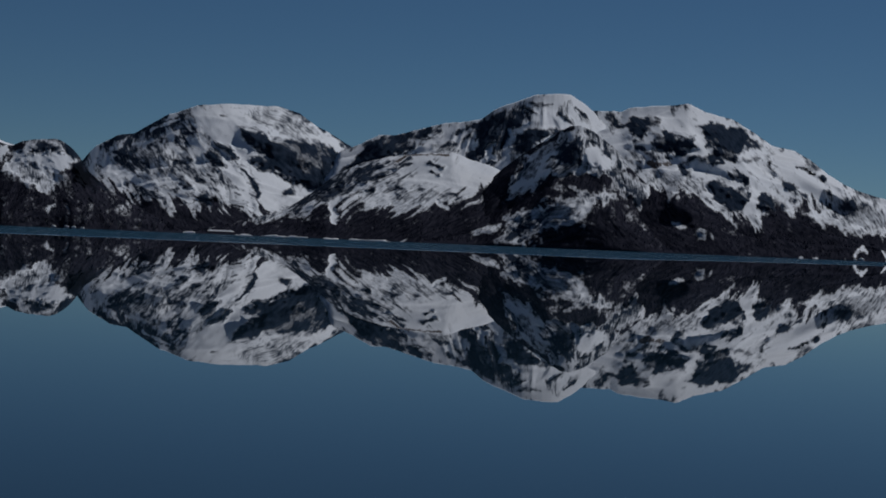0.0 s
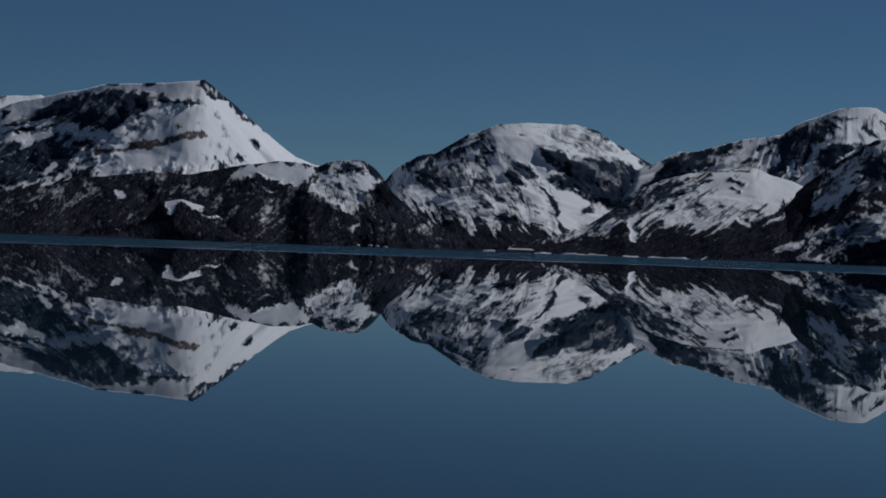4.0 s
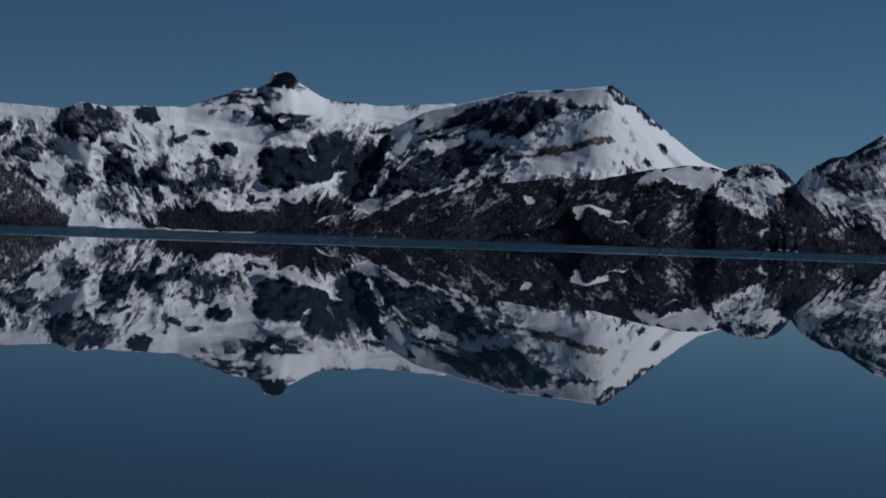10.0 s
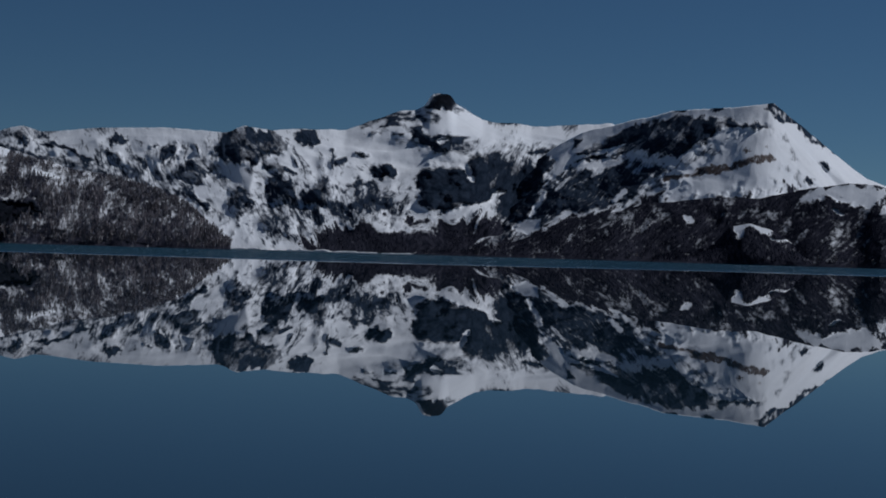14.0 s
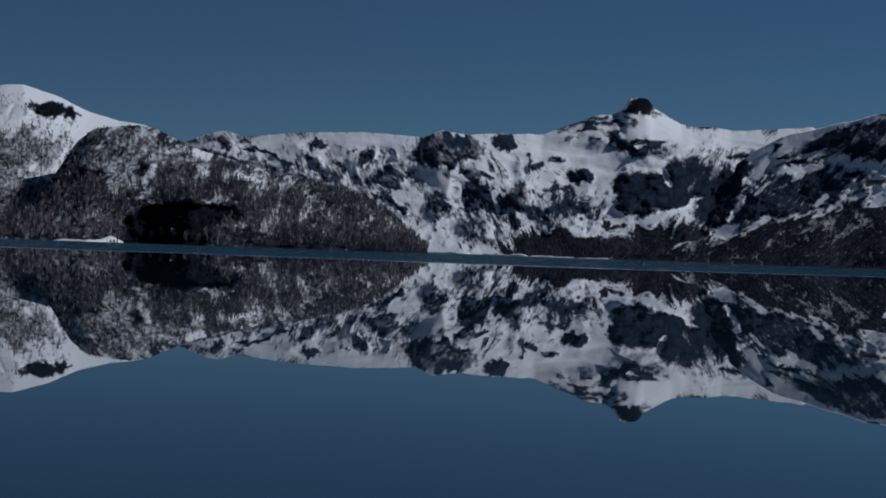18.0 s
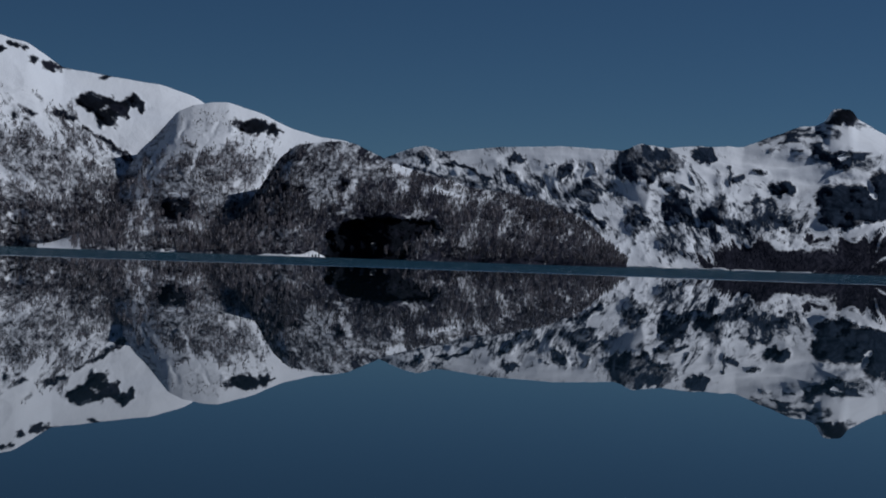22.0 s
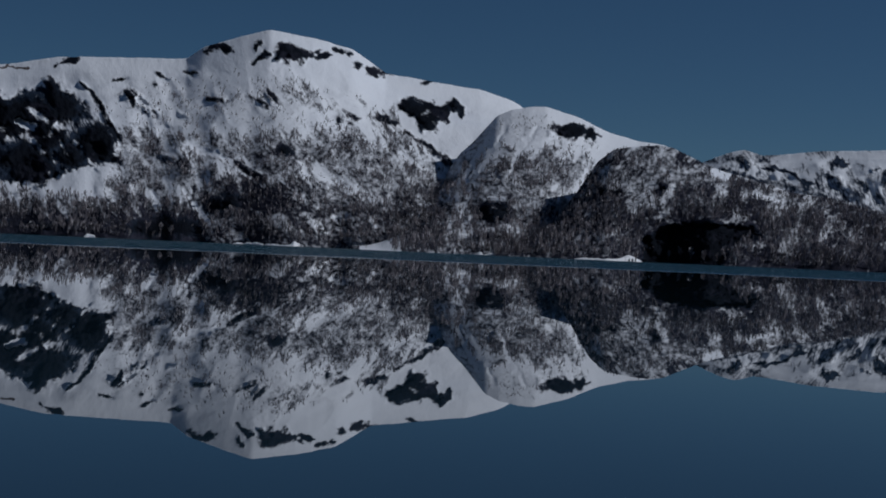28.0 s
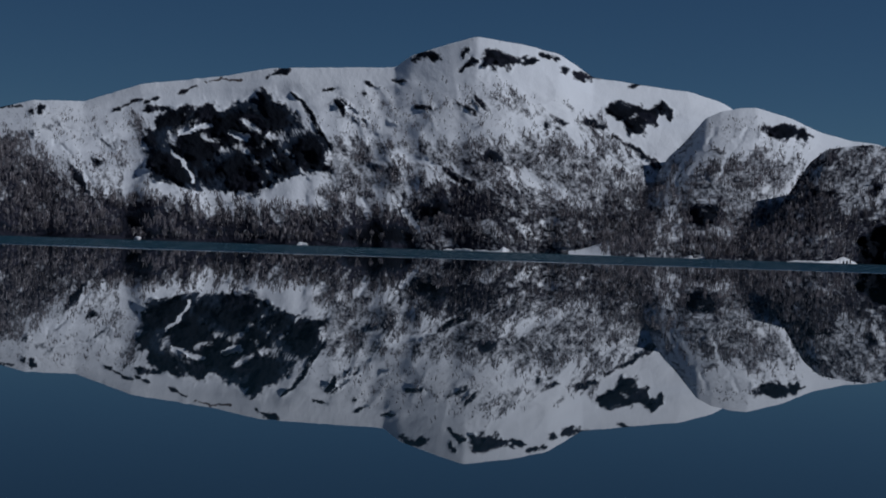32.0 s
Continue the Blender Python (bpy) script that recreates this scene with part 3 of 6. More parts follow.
dome.black((63.83, 2.79), (63.64, 3.35), (63.14, 3.80), (62.98, 4.09), (62.46, 4.20), (62.20, 3.95), (61.94, 4.04), (61.07, 3.99), (60.68, 3.64), (60.52, 3.13), (60.73, 2.56), (60.81, 2.25), (61.37, 2.38), (61.55, 2.64), (61.99, 2.81), (62.57, 2.34), (62.91, 2.13), (63.11, 1.95), (63.27, 2.41), (63.58, 2.70))
dome.black((62.49, 2.29), (62.06, 2.60), (61.54, 2.55), (60.80, 2.16), (60.70, 1.80), (61.17, 1.59), (61.68, 1.45), (61.98, 1.58), (62.04, 1.91), (62.98, 1.70), (62.91, 2.13))
dome.black((64.69, 2.10), (64.44, 2.63), (64.05, 2.80), (63.75, 2.66), (63.26, 2.33), (63.00, 1.78), (63.32, 1.60), (63.76, 1.76), (64.19, 1.93))
dome.black((60.52, 2.99), (60.16, 2.62), (59.92, 2.28), (60.12, 1.92), (60.48, 1.96), (60.71, 2.43))
dome.black((60.08, 2.87), (59.83, 3.24), (59.49, 3.45), (59.14, 3.36), (58.86, 2.84), (58.73, 2.66), (59.19, 2.29), (59.53, 2.17), (59.89, 2.35))
dome.black((60.38, 3.93), (60.09, 3.84), (60.07, 3.62), (60.36, 3.60))
dome.black((60.14, 4.62, 0.034), (59.60, 4.12, 0.068), (59.14, 3.44, 0.068), (58.77, 2.85, 0.068), (58.31, 2.23, 0.068))
dome.black((58.96, 2.30, 0.068), (58.37, 2.20, 0.068))
dome.black((64.69, 3.12), (64.41, 3.30), (64.05, 3.25), (64.04, 2.89), (64.39, 2.82), (64.65, 2.95))
dome.black((64.36, 3.54), (63.83, 3.95), (63.15, 4.08), (63.03, 3.72), (63.64, 3.51), (64.07, 3.32))
dome.black((64.80, 3.80), (64.43, 4.11), (64.06, 4.02), (64.34, 3.79))
dome.black((65.48, 3.86, 0.068), (64.75, 4.27, 0.068))
dome.black((63.54, 4.43, 0.034), (62.96, 4.69, 0.034))
dome.black((68.33, 3.45), (68.05, 3.75), (67.64, 4.01), (67.44, 3.87), (67.88, 3.57))
dome.black((69.22, 3.75, 0.068), (68.26, 3.89, 0.068))
dome.black((64.61, 4.17, 0.068), (64.10, 4.33, 0.051))
dome.earth((62.74, 4.89, 0.051), (61.76, 4.99, 0.051))
dome.black((66.27, 2.09), (66.08, 2.49), (65.69, 2.44), (65.79, 2.23))
dome.snow((63.65, 2.66, 0.051), (63.35, 2.33, 0.051), (63.06, 1.82, 0.051))
dome.snow((64.62, 1.96), (63.93, 1.68), (63.15, 1.54), (63.74, 1.32), (64.35, 1.51))
dome.snow((60.73, 1.47), (60.31, 1.88), (59.62, 2.15), (59.32, 1.95), (59.59, 1.38), (60.29, 1.36))
dome.black((58.94, 4.30), (58.65, 4.52), (58.30, 4.34), (57.94, 4.11), (57.61, 3.81), (57.93, 3.71), (58.37, 3.98), (58.81, 4.12))
dome.snow((58.43, 4.20, 0.086), (58.02, 4.01, 0.068))
dome.black((57.89, 4.72, 0.068), (57.57, 4.63, 0.068))
dome.black((57.01, 5.17, 0.034), (56.66, 5.05, 0.034))
dome.black((57.80, 5.06, 0.034), (57.41, 4.88, 0.034))
dome.black((59.08, 4.75, 0.034), (58.80, 4.79, 0.034))
dome.black((56.06, 4.56), (55.76, 4.45), (55.72, 4.23), (55.99, 4.32))
dome.black((54.66, 4.54), (54.46, 4.75), (54.28, 4.57), (53.97, 4.21), (54.26, 4.13), (54.53, 4.33))
dome.black((57.23, 3.96), (56.88, 3.87), (56.84, 3.63), (57.19, 3.74))
dome.black((52.33, 3.74), (52.08, 4.22), (51.64, 4.13), (51.50, 4.04), (51.98, 3.84))
dome.black((54.17, 2.81), (53.87, 2.99), (53.48, 2.85), (53.86, 2.66))
dome.black((57.54, 2.54, 0.120), (57.27, 2.46, 0.086))
dome.black((55.06, 4.46, 0.051), (54.53, 4.39, 0.051))
# dark shore hollows: their shade is put into black rock colour
dome.black((65.21, 0.58), (64.93, 0.88), (64.24, 0.89), (63.87, 1.02), (64.15, 0.62), (64.65, 0.34), (64.91, 0.36))
dome.black((58.54, 0.20), (58.43, 0.55), (56.78, 0.71), (56.21, 0.49), (56.32, 0.03), (58.33, 0.01))
dome.black((56.23, 1.08), (55.75, 1.48), (55.10, 1.50), (55.09, 1.05), (55.73, 0.90))
dome.black((64.48, 0.15, 0.137), (63.19, 0.27, 0.103), (60.77, 0.23, 0.086))
dome.black((68.77, 0.23, 0.103), (67.27, 0.08, 0.103))
dome.black((55.26, 2.44, 0.051), (54.54, 1.94, 0.103))
dome.black((66.83, 2.01, 0.068), (66.22, 1.44, 0.103))
dome.snow((56.85, 1.48, 0.051), (56.29, 0.75, 0.068), (56.03, 0.46, 0.051))
dome.snow((53.33, 2.50, 0.068), (52.93, 1.82, 0.086), (52.51, 1.48, 0.068), (52.76, 1.04, 0.051), (53.01, 0.56, 0.051))
dome.snow((53.64, 1.10, 0.051), (53.30, 1.63, 0.051))
dome.snow((57.85, 1.48, 0.051), (57.63, 1.14, 0.051))
dome.snow((67.27, 2.85, 0.051), (66.50, 2.28, 0.051), (66.05, 1.53, 0.051))
dome.wood((53.66, 1.76), (52.62, 2.21), (51.59, 2.59), (50.55, 2.66), (48.97, 2.32), (47.58, 2.07), (45.86, 1.86), (45.79, -0.39), (54.28, -0.68))
dome.spur((53.31, 1.81), (52.48, 3.23), (51.45, 3.70), (50.05, 3.39), (48.81, 2.64), (47.23, 1.90), (45.68, 1.60), (45.61, -0.73), (54.09, -1.02))
dome.smooth((59.73, 5.42), (56.59, 5.54), (55.56, 6.18), (54.17, 6.45), (51.70, 5.95), (49.07, 5.23), (46.64, 4.60), (48.14, 3.35), (50.23, 3.64), (52.01, 4.81), (54.13, 5.27), (55.88, 5.21), (57.97, 4.96), (59.36, 4.91))
dome.smooth((64.87, 4.42), (62.14, 4.88), (61.09, 4.67), (61.08, 4.15), (62.11, 4.11), (63.84, 4.21))
dome.mixed((63.75, 3.04, 0.137), (63.05, 3.69, 0.137))
dome.mixed((62.16, 2.75, 0.103), (61.64, 2.88, 0.103), (61.20, 2.49, 0.086))
dome.mixed((60.45, 3.57, 0.086), (60.35, 3.05, 0.086))
dome.mixed((59.92, 3.40, 0.103), (59.32, 3.56, 0.086))
dome.mixed((61.58, 3.71, 0.086), (61.12, 3.42, 0.086))
dome.mixed((60.69, 2.84, 0.068), (60.39, 2.40, 0.068))
dome.mixed((49.64, 4.27, 0.086), (49.20, 3.98, 0.068))
dome.mixed((62.86, 3.24, 0.086), (62.34, 3.02, 0.086))
dome.thinwood((59.02, 1.87), (58.65, 3.18), (57.40, 3.85), (56.60, 3.29), (56.70, 1.64), (58.48, 1.21))
dome.shrubs((59.45, 4.00), (57.44, 4.71), (55.72, 4.81), (52.91, 4.09), (51.50, 3.89), (52.18, 3.34), (55.31, 3.36), (57.38, 3.34))
dome.black((56.22, 4.40, 0.068), (55.90, 4.32, 0.051))
dome.black((54.75, 4.34, 0.051), (54.39, 4.19, 0.051))
dome.thinwood((52.93, 3.40), (52.09, 3.57), (51.23, 3.32), (50.56, 3.53), (49.52, 3.12), (48.71, 2.51), (48.94, 1.80), (52.84, 1.60))
dome.snow((50.16, 2.95, 0.068), (49.49, 2.47, 0.068))
dome.shrubs((68.38, 3.57), (66.89, 3.89), (65.27, 3.54), (64.80, 2.27), (66.32, 2.03), (67.85, 2.62))
dome.broken((67.87, 3.08, 0.103), (67.04, 3.46, 0.103), (66.36, 3.15, 0.086))
dome.broken((66.02, 3.08, 0.086), (65.41, 2.76, 0.103))
dome.snow((63.50, 3.18, 0.068), (63.04, 3.45, 0.086), (62.58, 3.53, 0.051))
dome.snow((61.95, 3.32, 0.068), (61.39, 3.16, 0.086))
dome.mixed((61.12, 2.90, 0.103), (60.70, 3.30, 0.086))
dome.build("broad snow-covered dome mountain with dark crags and bare woodland")
second = Mountain([(51.40, 0.00), (50.40, 0.55), (49.50, 1.35), (48.90, 2.25), (48.42, 3.04), (48.00, 3.43), (47.33, 4.24), (46.90, 4.44), (46.30, 4.56), (45.78, 4.58), (44.73, 4.28), (43.85, 3.87), (42.99, 3.66), (42.13, 3.55), (41.27, 3.14), (40.41, 2.79), (39.56, 2.30)], 1260, 1627, 0.9, 15, 0.01, floor=0.36, thin=0.04, swing=0.6, sway=((51.4, -150), (49.5, -90), (48, -45), (46.5, -15), (45, 0), (41, 60)), relief=0.35, lean=((49, 0.3), (46, -0.5), (43, -0.6)), seed=3)
second.shrubs((48.29, 2.65), (47.73, 3.80), (46.63, 4.34), (45.94, 4.18), (44.73, 3.52), (44.21, 3.27), (44.70, 2.75), (46.40, 2.71))
second.wood((50.53, 2.07), (48.44, 1.82), (47.06, 1.75), (46.39, 2.15), (45.52, 1.83), (45.01, 1.67), (44.80, 1.42), (44.18, 2.21), (43.02, 2.79), (42.92, -0.29), (50.44, -0.55))
second.thinwood((48.46, 2.44), (48.06, 3.32), (47.76, 3.40), (47.54, 2.92), (47.60, 2.50), (47.02, 1.79), (48.43, 1.75))
second.thinwood((47.23, 1.82), (46.58, 2.87), (46.39, 3.33), (46.09, 3.44), (45.81, 3.24), (45.61, 2.90), (46.39, 2.33), (46.80, 1.83))
second.wood((45.64, 2.90), (45.06, 3.39), (44.78, 3.43), (44.35, 3.17), (44.25, 2.90), (44.53, 2.65), (44.81, 1.95), (44.92, 1.61), (45.19, 2.01), (45.52, 1.83), (46.38, 2.12), (46.23, 2.54))
second.black((45.75, 3.63), (45.68, 3.96), (45.56, 4.12), (45.40, 3.92), (45.00, 4.10), (44.81, 3.96), (44.32, 3.99), (44.03, 3.69), (44.36, 3.58), (44.74, 3.83), (45.16, 3.72), (45.50, 3.73))
second.thinwood((49.65, 1.71), (48.39, 3.14), (47.78, 3.78), (47.26, 3.72), (47.50, 2.68), (47.14, 1.79))
second.thinwood((46.48, 3.98), (46.11, 4.11), (45.68, 3.93), (45.75, 3.60), (46.26, 3.64))
second.thinwood((47.10, 4.03), (46.71, 4.35), (46.50, 4.17), (46.87, 3.95))
second.thinwood((47.95, 3.67), (47.56, 3.99), (47.27, 3.89), (47.47, 3.70))
second.thinwood((47.48, 3.09), (47.19, 3.26), (46.79, 3.13), (47.10, 2.91))
second.black((47.85, 1.33), (47.48, 1.62), (46.97, 1.57), (46.67, 1.38), (47.04, 1.10), (47.55, 0.99))
second.snow((44.53, 2.75, 0.086), (44.77, 2.06, 0.086), (44.80, 1.61, 0.051))
second.snow((47.43, 2.68, 0.051), (47.03, 2.08, 0.051))
second.snow((46.66, 2.70, 0.051), (46.90, 2.17, 0.051))
second.snow((45.11, 2.31, 0.051), (45.01, 1.88, 0.068))
second.smooth((46.46, 4.51), (45.44, 4.59), (44.07, 4.13), (42.04, 3.46), (44.04, 3.19), (44.06, 3.79), (44.75, 4.21), (45.77, 4.18))
second.shrubs((48.11, 2.56), (47.80, 3.45), (47.30, 4.08), (46.44, 4.38), (45.81, 3.97), (46.37, 2.81), (46.86, 1.92), (48.08, 1.86))
second.shrubs((47.63, 3.63), (47.14, 4.26), (46.45, 4.52), (45.74, 4.32), (45.19, 3.73), (45.86, 3.01))
second.shrubs((47.69, 3.03), (47.18, 3.75), (46.14, 4.25), (45.41, 3.84), (44.67, 3.35), (44.13, 3.01), (44.27, 2.11), (45.14, 1.72), (46.74, 1.65), (47.98, 1.93))
second.thinwood((47.77, 2.55), (46.93, 3.26), (45.73, 3.53), (45.02, 3.18), (44.30, 2.76), (44.17, 1.94), (47.97, 1.67))
second.snow((44.56, 2.71, 0.051), (44.82, 1.61, 0.068))
second.snow((46.88, 4.08, 0.068), (47.29, 3.45, 0.068), (47.68, 2.56, 0.068))
second.snow((46.10, 3.94, 0.051), (46.58, 3.14, 0.068), (46.81, 2.43, 0.051))
second.snow((47.47, 3.61, 0.068), (48.03, 2.71, 0.086), (48.18, 2.19, 0.051))
second.black((45.52, 3.85), (45.26, 4.04), (44.79, 3.99), (44.35, 3.84), (44.23, 3.67), (44.60, 3.70), (45.04, 3.73), (45.30, 3.65))
second.build("small snow dome with a dark cliff band and shrubs")
spur = Mountain([(47.20, 0.00), (46.20, 0.55), (45.30, 1.25), (44.75, 2.00), (44.41, 2.55), (44.16, 2.94), (43.66, 3.35), (43.15, 3.47), (42.30, 3.53), (41.88, 3.49), (41.27, 3.19), (40.41, 2.84), (39.57, 2.64), (38.73, 2.44), (38.41, 2.28), (36.65, 2.05), (35.58, 1.73), (34.87, 1.46), (34.24, 0.99), (33.69, 0.42), (33.33, -0.09)], 1180, 1397, 0.9, 16, 0.015, base="wood", floor=0.27, thin=0.1, swing=0.6, sway=((47.2, -70), (45, -45), (43, -20), (40, 0), (34, 60)), relief=0.4, lean=((0, -0.6),), seed=4)
spur.snow((41.06, 2.91), (40.09, 2.82), (40.17, 2.54), (40.79, 2.69))
spur.snow((39.32, 2.20, 0.068), (38.84, 2.06, 0.068), (38.49, 1.99, 0.051))
spur.black((44.01, 2.07, 0.120), (43.13, 2.05, 0.137))
spur.black((42.35, 2.14, 0.086), (42.00, 2.33, 0.120))
spur.black((41.84, 2.63, 0.103), (41.40, 2.70, 0.086))
spur.thinwood((44.28, 2.29), (43.78, 3.01), (43.10, 3.42), (42.22, 3.49), (41.16, 3.04), (40.26, 2.48), (40.94, 2.11), (42.17, 2.13), (43.39, 1.97))
# hollow at the spur's foot, its shade painted black
spur.shadow_cove((42.77, -0.22), (42.70, 0.51), (42.25, 0.94), (41.31, 1.20), (40.10, 1.30), (39.31, 1.20), (39.04, 0.86), (39.64, 0.62), (40.22, -0.13))
spur.darkwood((38.84, 0.06), (37.80, 0.31), (36.23, 0.51), (34.66, 0.60), (33.69, 0.38), (33.40, -0.23), (38.82, -0.43))
spur.build("low wooded spur running down to the lake")
pyramid = Mountain([(43.27, 1.64), (42.25, 2.38), (41.23, 2.86), (40.89, 3.11), (40.20, 3.40), (39.68, 3.52), (39.15, 3.34), (37.76, 3.50), (35.48, 3.59), (34.25, 3.53), (33.55, 3.53), (33.04, 3.76), (32.16, 3.65), (31.12, 3.72), (29.91, 3.73), (29.06, 4.06), (28.21, 4.38), (27.78, 4.40), (27.51, 4.52), (27.40, 4.65), (27.30, 4.88), (27.12, 4.96), (26.74, 4.94), (26.62, 4.85), (26.51, 4.66), (26.24, 4.51), (25.65, 4.16), (25.21, 4.10), (24.64, 4.13), (24.16, 4.02), (22.93, 4.08), (21.71, 4.19), (20.65, 3.83), (19.58, 3.08), (18.49, 1.90)], 2150, 2864, 1.1, 28, 0.015, floor=0.1, thin=0.2, sway=((42, 60), (33, -200), (27, 60), (22, 260)), relief=0.75, lean=((42, 0.4), (30, 0.5), (26, -0.5), (21, -0.6)), seed=5)
pyramid.wood((31.18, 0.25), (30.29, 0.90), (29.45, 1.02), (27.58, 1.11), (26.90, 1.05), (25.69, 1.10), (25.02, 1.48), (24.65, 0.97), (23.62, 1.36), (22.24, 1.63), (22.17, -0.12), (31.17, -0.04))
pyramid.broken((30.31, 1.59), (30.00, 2.05), (29.41, 2.26), (28.81, 2.03), (28.11, 1.51), (27.55, 1.11), (28.77, 0.97), (29.78, 0.92), (30.33, 1.17))
pyramid.mixed((32.18, 2.35), (31.68, 2.37), (31.30, 2.09), (31.39, 1.71), (31.83, 1.77), (32.33, 2.00))
pyramid.rock((27.37, 4.52), (27.16, 4.73), (26.91, 4.95), (26.62, 4.94), (26.50, 4.63), (26.77, 4.51), (27.20, 4.49))
pyramid.rock((28.96, 3.75), (28.55, 4.15), (28.14, 4.36), (28.26, 4.13), (28.63, 3.88), (28.78, 3.76))
pyramid.rock((29.59, 3.78), (29.23, 3.96), (29.02, 3.91), (29.35, 3.73))
pyramid.rock((27.96, 4.13), (27.62, 4.33), (27.42, 4.26), (27.78, 4.07))
pyramid.rock((27.90, 3.90), (27.52, 3.92), (27.17, 3.67), (26.40, 3.79), (26.10, 3.63), (26.30, 3.43), (26.64, 3.29), (26.98, 3.14), (27.41, 3.21), (27.81, 3.55))
pyramid.snow((26.96, 3.49, 0.068), (26.74, 3.57, 0.051))
# dark face: its shaded snow is coloured as dark rock too
pyramid.cliff((27.55, 2.58), (27.31, 2.80), (26.96, 2.78), (26.62, 2.72), (26.36, 2.84), (26.24, 2.64), (25.94, 3.03), (25.44, 3.37), (24.92, 3.53), (24.45, 3.36), (24.35, 3.02), (23.68, 2.86), (23.25, 2.95), (23.58, 2.41), (23.79, 2.05), (24.29, 1.51), (24.66, 1.14), (25.35, 1.12), (25.16, 1.59), (25.03, 1.95), (25.71, 1.52), (26.22, 1.32), (26.90, 1.29), (27.25, 1.38), (27.60, 1.54), (27.66, 2.09))
pyramid.mixed((25.61, 3.36), (24.76, 3.78), (23.71, 3.57), (22.92, 3.35), (23.34, 2.98), (24.21, 2.94))
pyramid.rock((24.13, 3.20, 0.068), (23.70, 3.31, 0.068), (23.17, 3.07, 0.068))
pyramid.snow((27.10, 1.04, 0.068), (26.22, 1.36, 0.086), (25.37, 1.64, 0.068), (24.93, 2.04, 0.034))
pyramid.rock((29.17, 2.52), (28.92, 2.63), (28.41, 2.66), (28.16, 2.41), (28.31, 2.30), (28.74, 2.33))
pyramid.rock((29.44, 3.07), (29.23, 3.10), (29.17, 2.91), (29.39, 2.88))
pyramid.rock((30.16, 2.78, 0.068), (29.89, 2.82, 0.068))
pyramid.rock((29.05, 3.71, 0.051), (28.79, 3.67, 0.051))
pyramid.rock((28.33, 3.69, 0.051), (28.16, 3.67, 0.068))
pyramid.rock((32.47, 3.56), (31.90, 3.59), (31.52, 3.27), (31.71, 2.99), (32.21, 3.03))
pyramid.rock((31.33, 3.58), (30.98, 3.74), (30.71, 3.48), (30.85, 3.25), (31.22, 3.35))
pyramid.rock((25.12, 4.09, 0.051), (24.78, 4.15, 0.051))
pyramid.rock((34.01, 2.87), (33.86, 3.28), (33.61, 3.51), (33.27, 3.70), (32.83, 3.76), (32.48, 3.62), (32.13, 3.59), (31.80, 3.25), (31.67, 3.08), (32.16, 2.89), (32.49, 2.53), (33.05, 2.52), (33.58, 2.62))
pyramid.rock((31.37, 3.41), (31.17, 3.66), (30.82, 3.68), (30.74, 3.35), (31.07, 3.29))
pyramid.rock((29.17, 2.51), (28.88, 2.75), (28.45, 2.69), (28.30, 2.38), (28.78, 2.30), (29.04, 2.36))
pyramid.rock((29.51, 2.99, 0.068), (29.23, 2.93, 0.068))
pyramid.rock((30.13, 2.78, 0.051), (29.92, 2.70, 0.068))
pyramid.rock((32.27, 2.63, 0.103), (31.83, 2.47, 0.086), (31.39, 2.39, 0.068))
pyramid.rock((31.49, 2.91, 0.051), (31.31, 2.66, 0.051))
pyramid.rock((30.37, 3.12, 0.051), (30.26, 2.51, 0.051))
pyramid.rock((33.47, 1.87), (33.12, 1.97), (32.90, 1.65), (32.55, 1.52), (32.71, 1.20), (33.09, 1.12), (33.45, 1.42))
pyramid.rock((32.29, 2.16), (31.82, 2.38), (31.43, 2.11), (31.15, 1.49), (31.53, 1.39), (31.97, 1.66), (32.28, 1.91))
pyramid.rock((31.05, 1.67), (30.77, 2.13), (30.34, 2.25), (30.12, 1.82), (30.27, 1.26), (30.57, 1.35), (30.83, 1.43))
pyramid.broken((30.14, 1.35), (29.55, 2.15), (29.21, 2.25), (28.50, 1.70), (27.66, 1.25), (29.18, 1.17), (30.72, 0.76), (31.06, 0.48))
pyramid.mixed((33.45, 1.42), (32.74, 1.13), (32.80, 0.16), (33.41, 0.14))
pyramid.snow((33.44, 0.93), (32.82, 0.95), (32.97, 0.16), (33.41, 0.26))
pyramid.broken((32.45, 1.38, 0.086), (32.21, 0.79, 0.120), (31.96, 0.24, 0.120))
pyramid.broken((31.86, 1.24, 0.068), (31.68, 0.72, 0.103), (31.61, 0.25, 0.086))
pyramid.broken((30.82, 1.10, 0.154), (31.32, 0.30, 0.154))
pyramid.rock((37.11, 3.29), (36.85, 3.37), (36.44, 3.17), (36.66, 3.03), (37.01, 3.15))
pyramid.rock((37.21, 2.80), (36.92, 2.84), (36.52, 2.58), (36.81, 2.39))
pyramid.rock((35.55, 2.91), (35.09, 3.17), (34.79, 3.07), (35.07, 2.78), (35.42, 2.58))
pyramid.rock((34.60, 3.15), (34.33, 3.12), (34.36, 2.91))
pyramid.rock((34.22, 2.48), (33.93, 2.49), (33.93, 2.19))
pyramid.rock((35.21, 2.23), (34.81, 2.65), (34.46, 2.65), (34.15, 2.31), (34.13, 1.94), (34.52, 1.87), (34.70, 2.11))
pyramid.rock((35.82, 1.58), (35.31, 1.99), (34.88, 2.11), (34.55, 1.84), (34.68, 1.55), (35.29, 1.43))
pyramid.rock((36.24, 2.41), (35.94, 2.42), (35.81, 2.14), (36.10, 2.12))
pyramid.rock((37.87, 2.62, 0.068), (37.43, 2.51, 0.068))
pyramid.rock((38.49, 2.94, 0.051), (38.23, 2.83, 0.051))
pyramid.rock((35.87, 2.95, 0.051), (35.70, 3.04, 0.051))
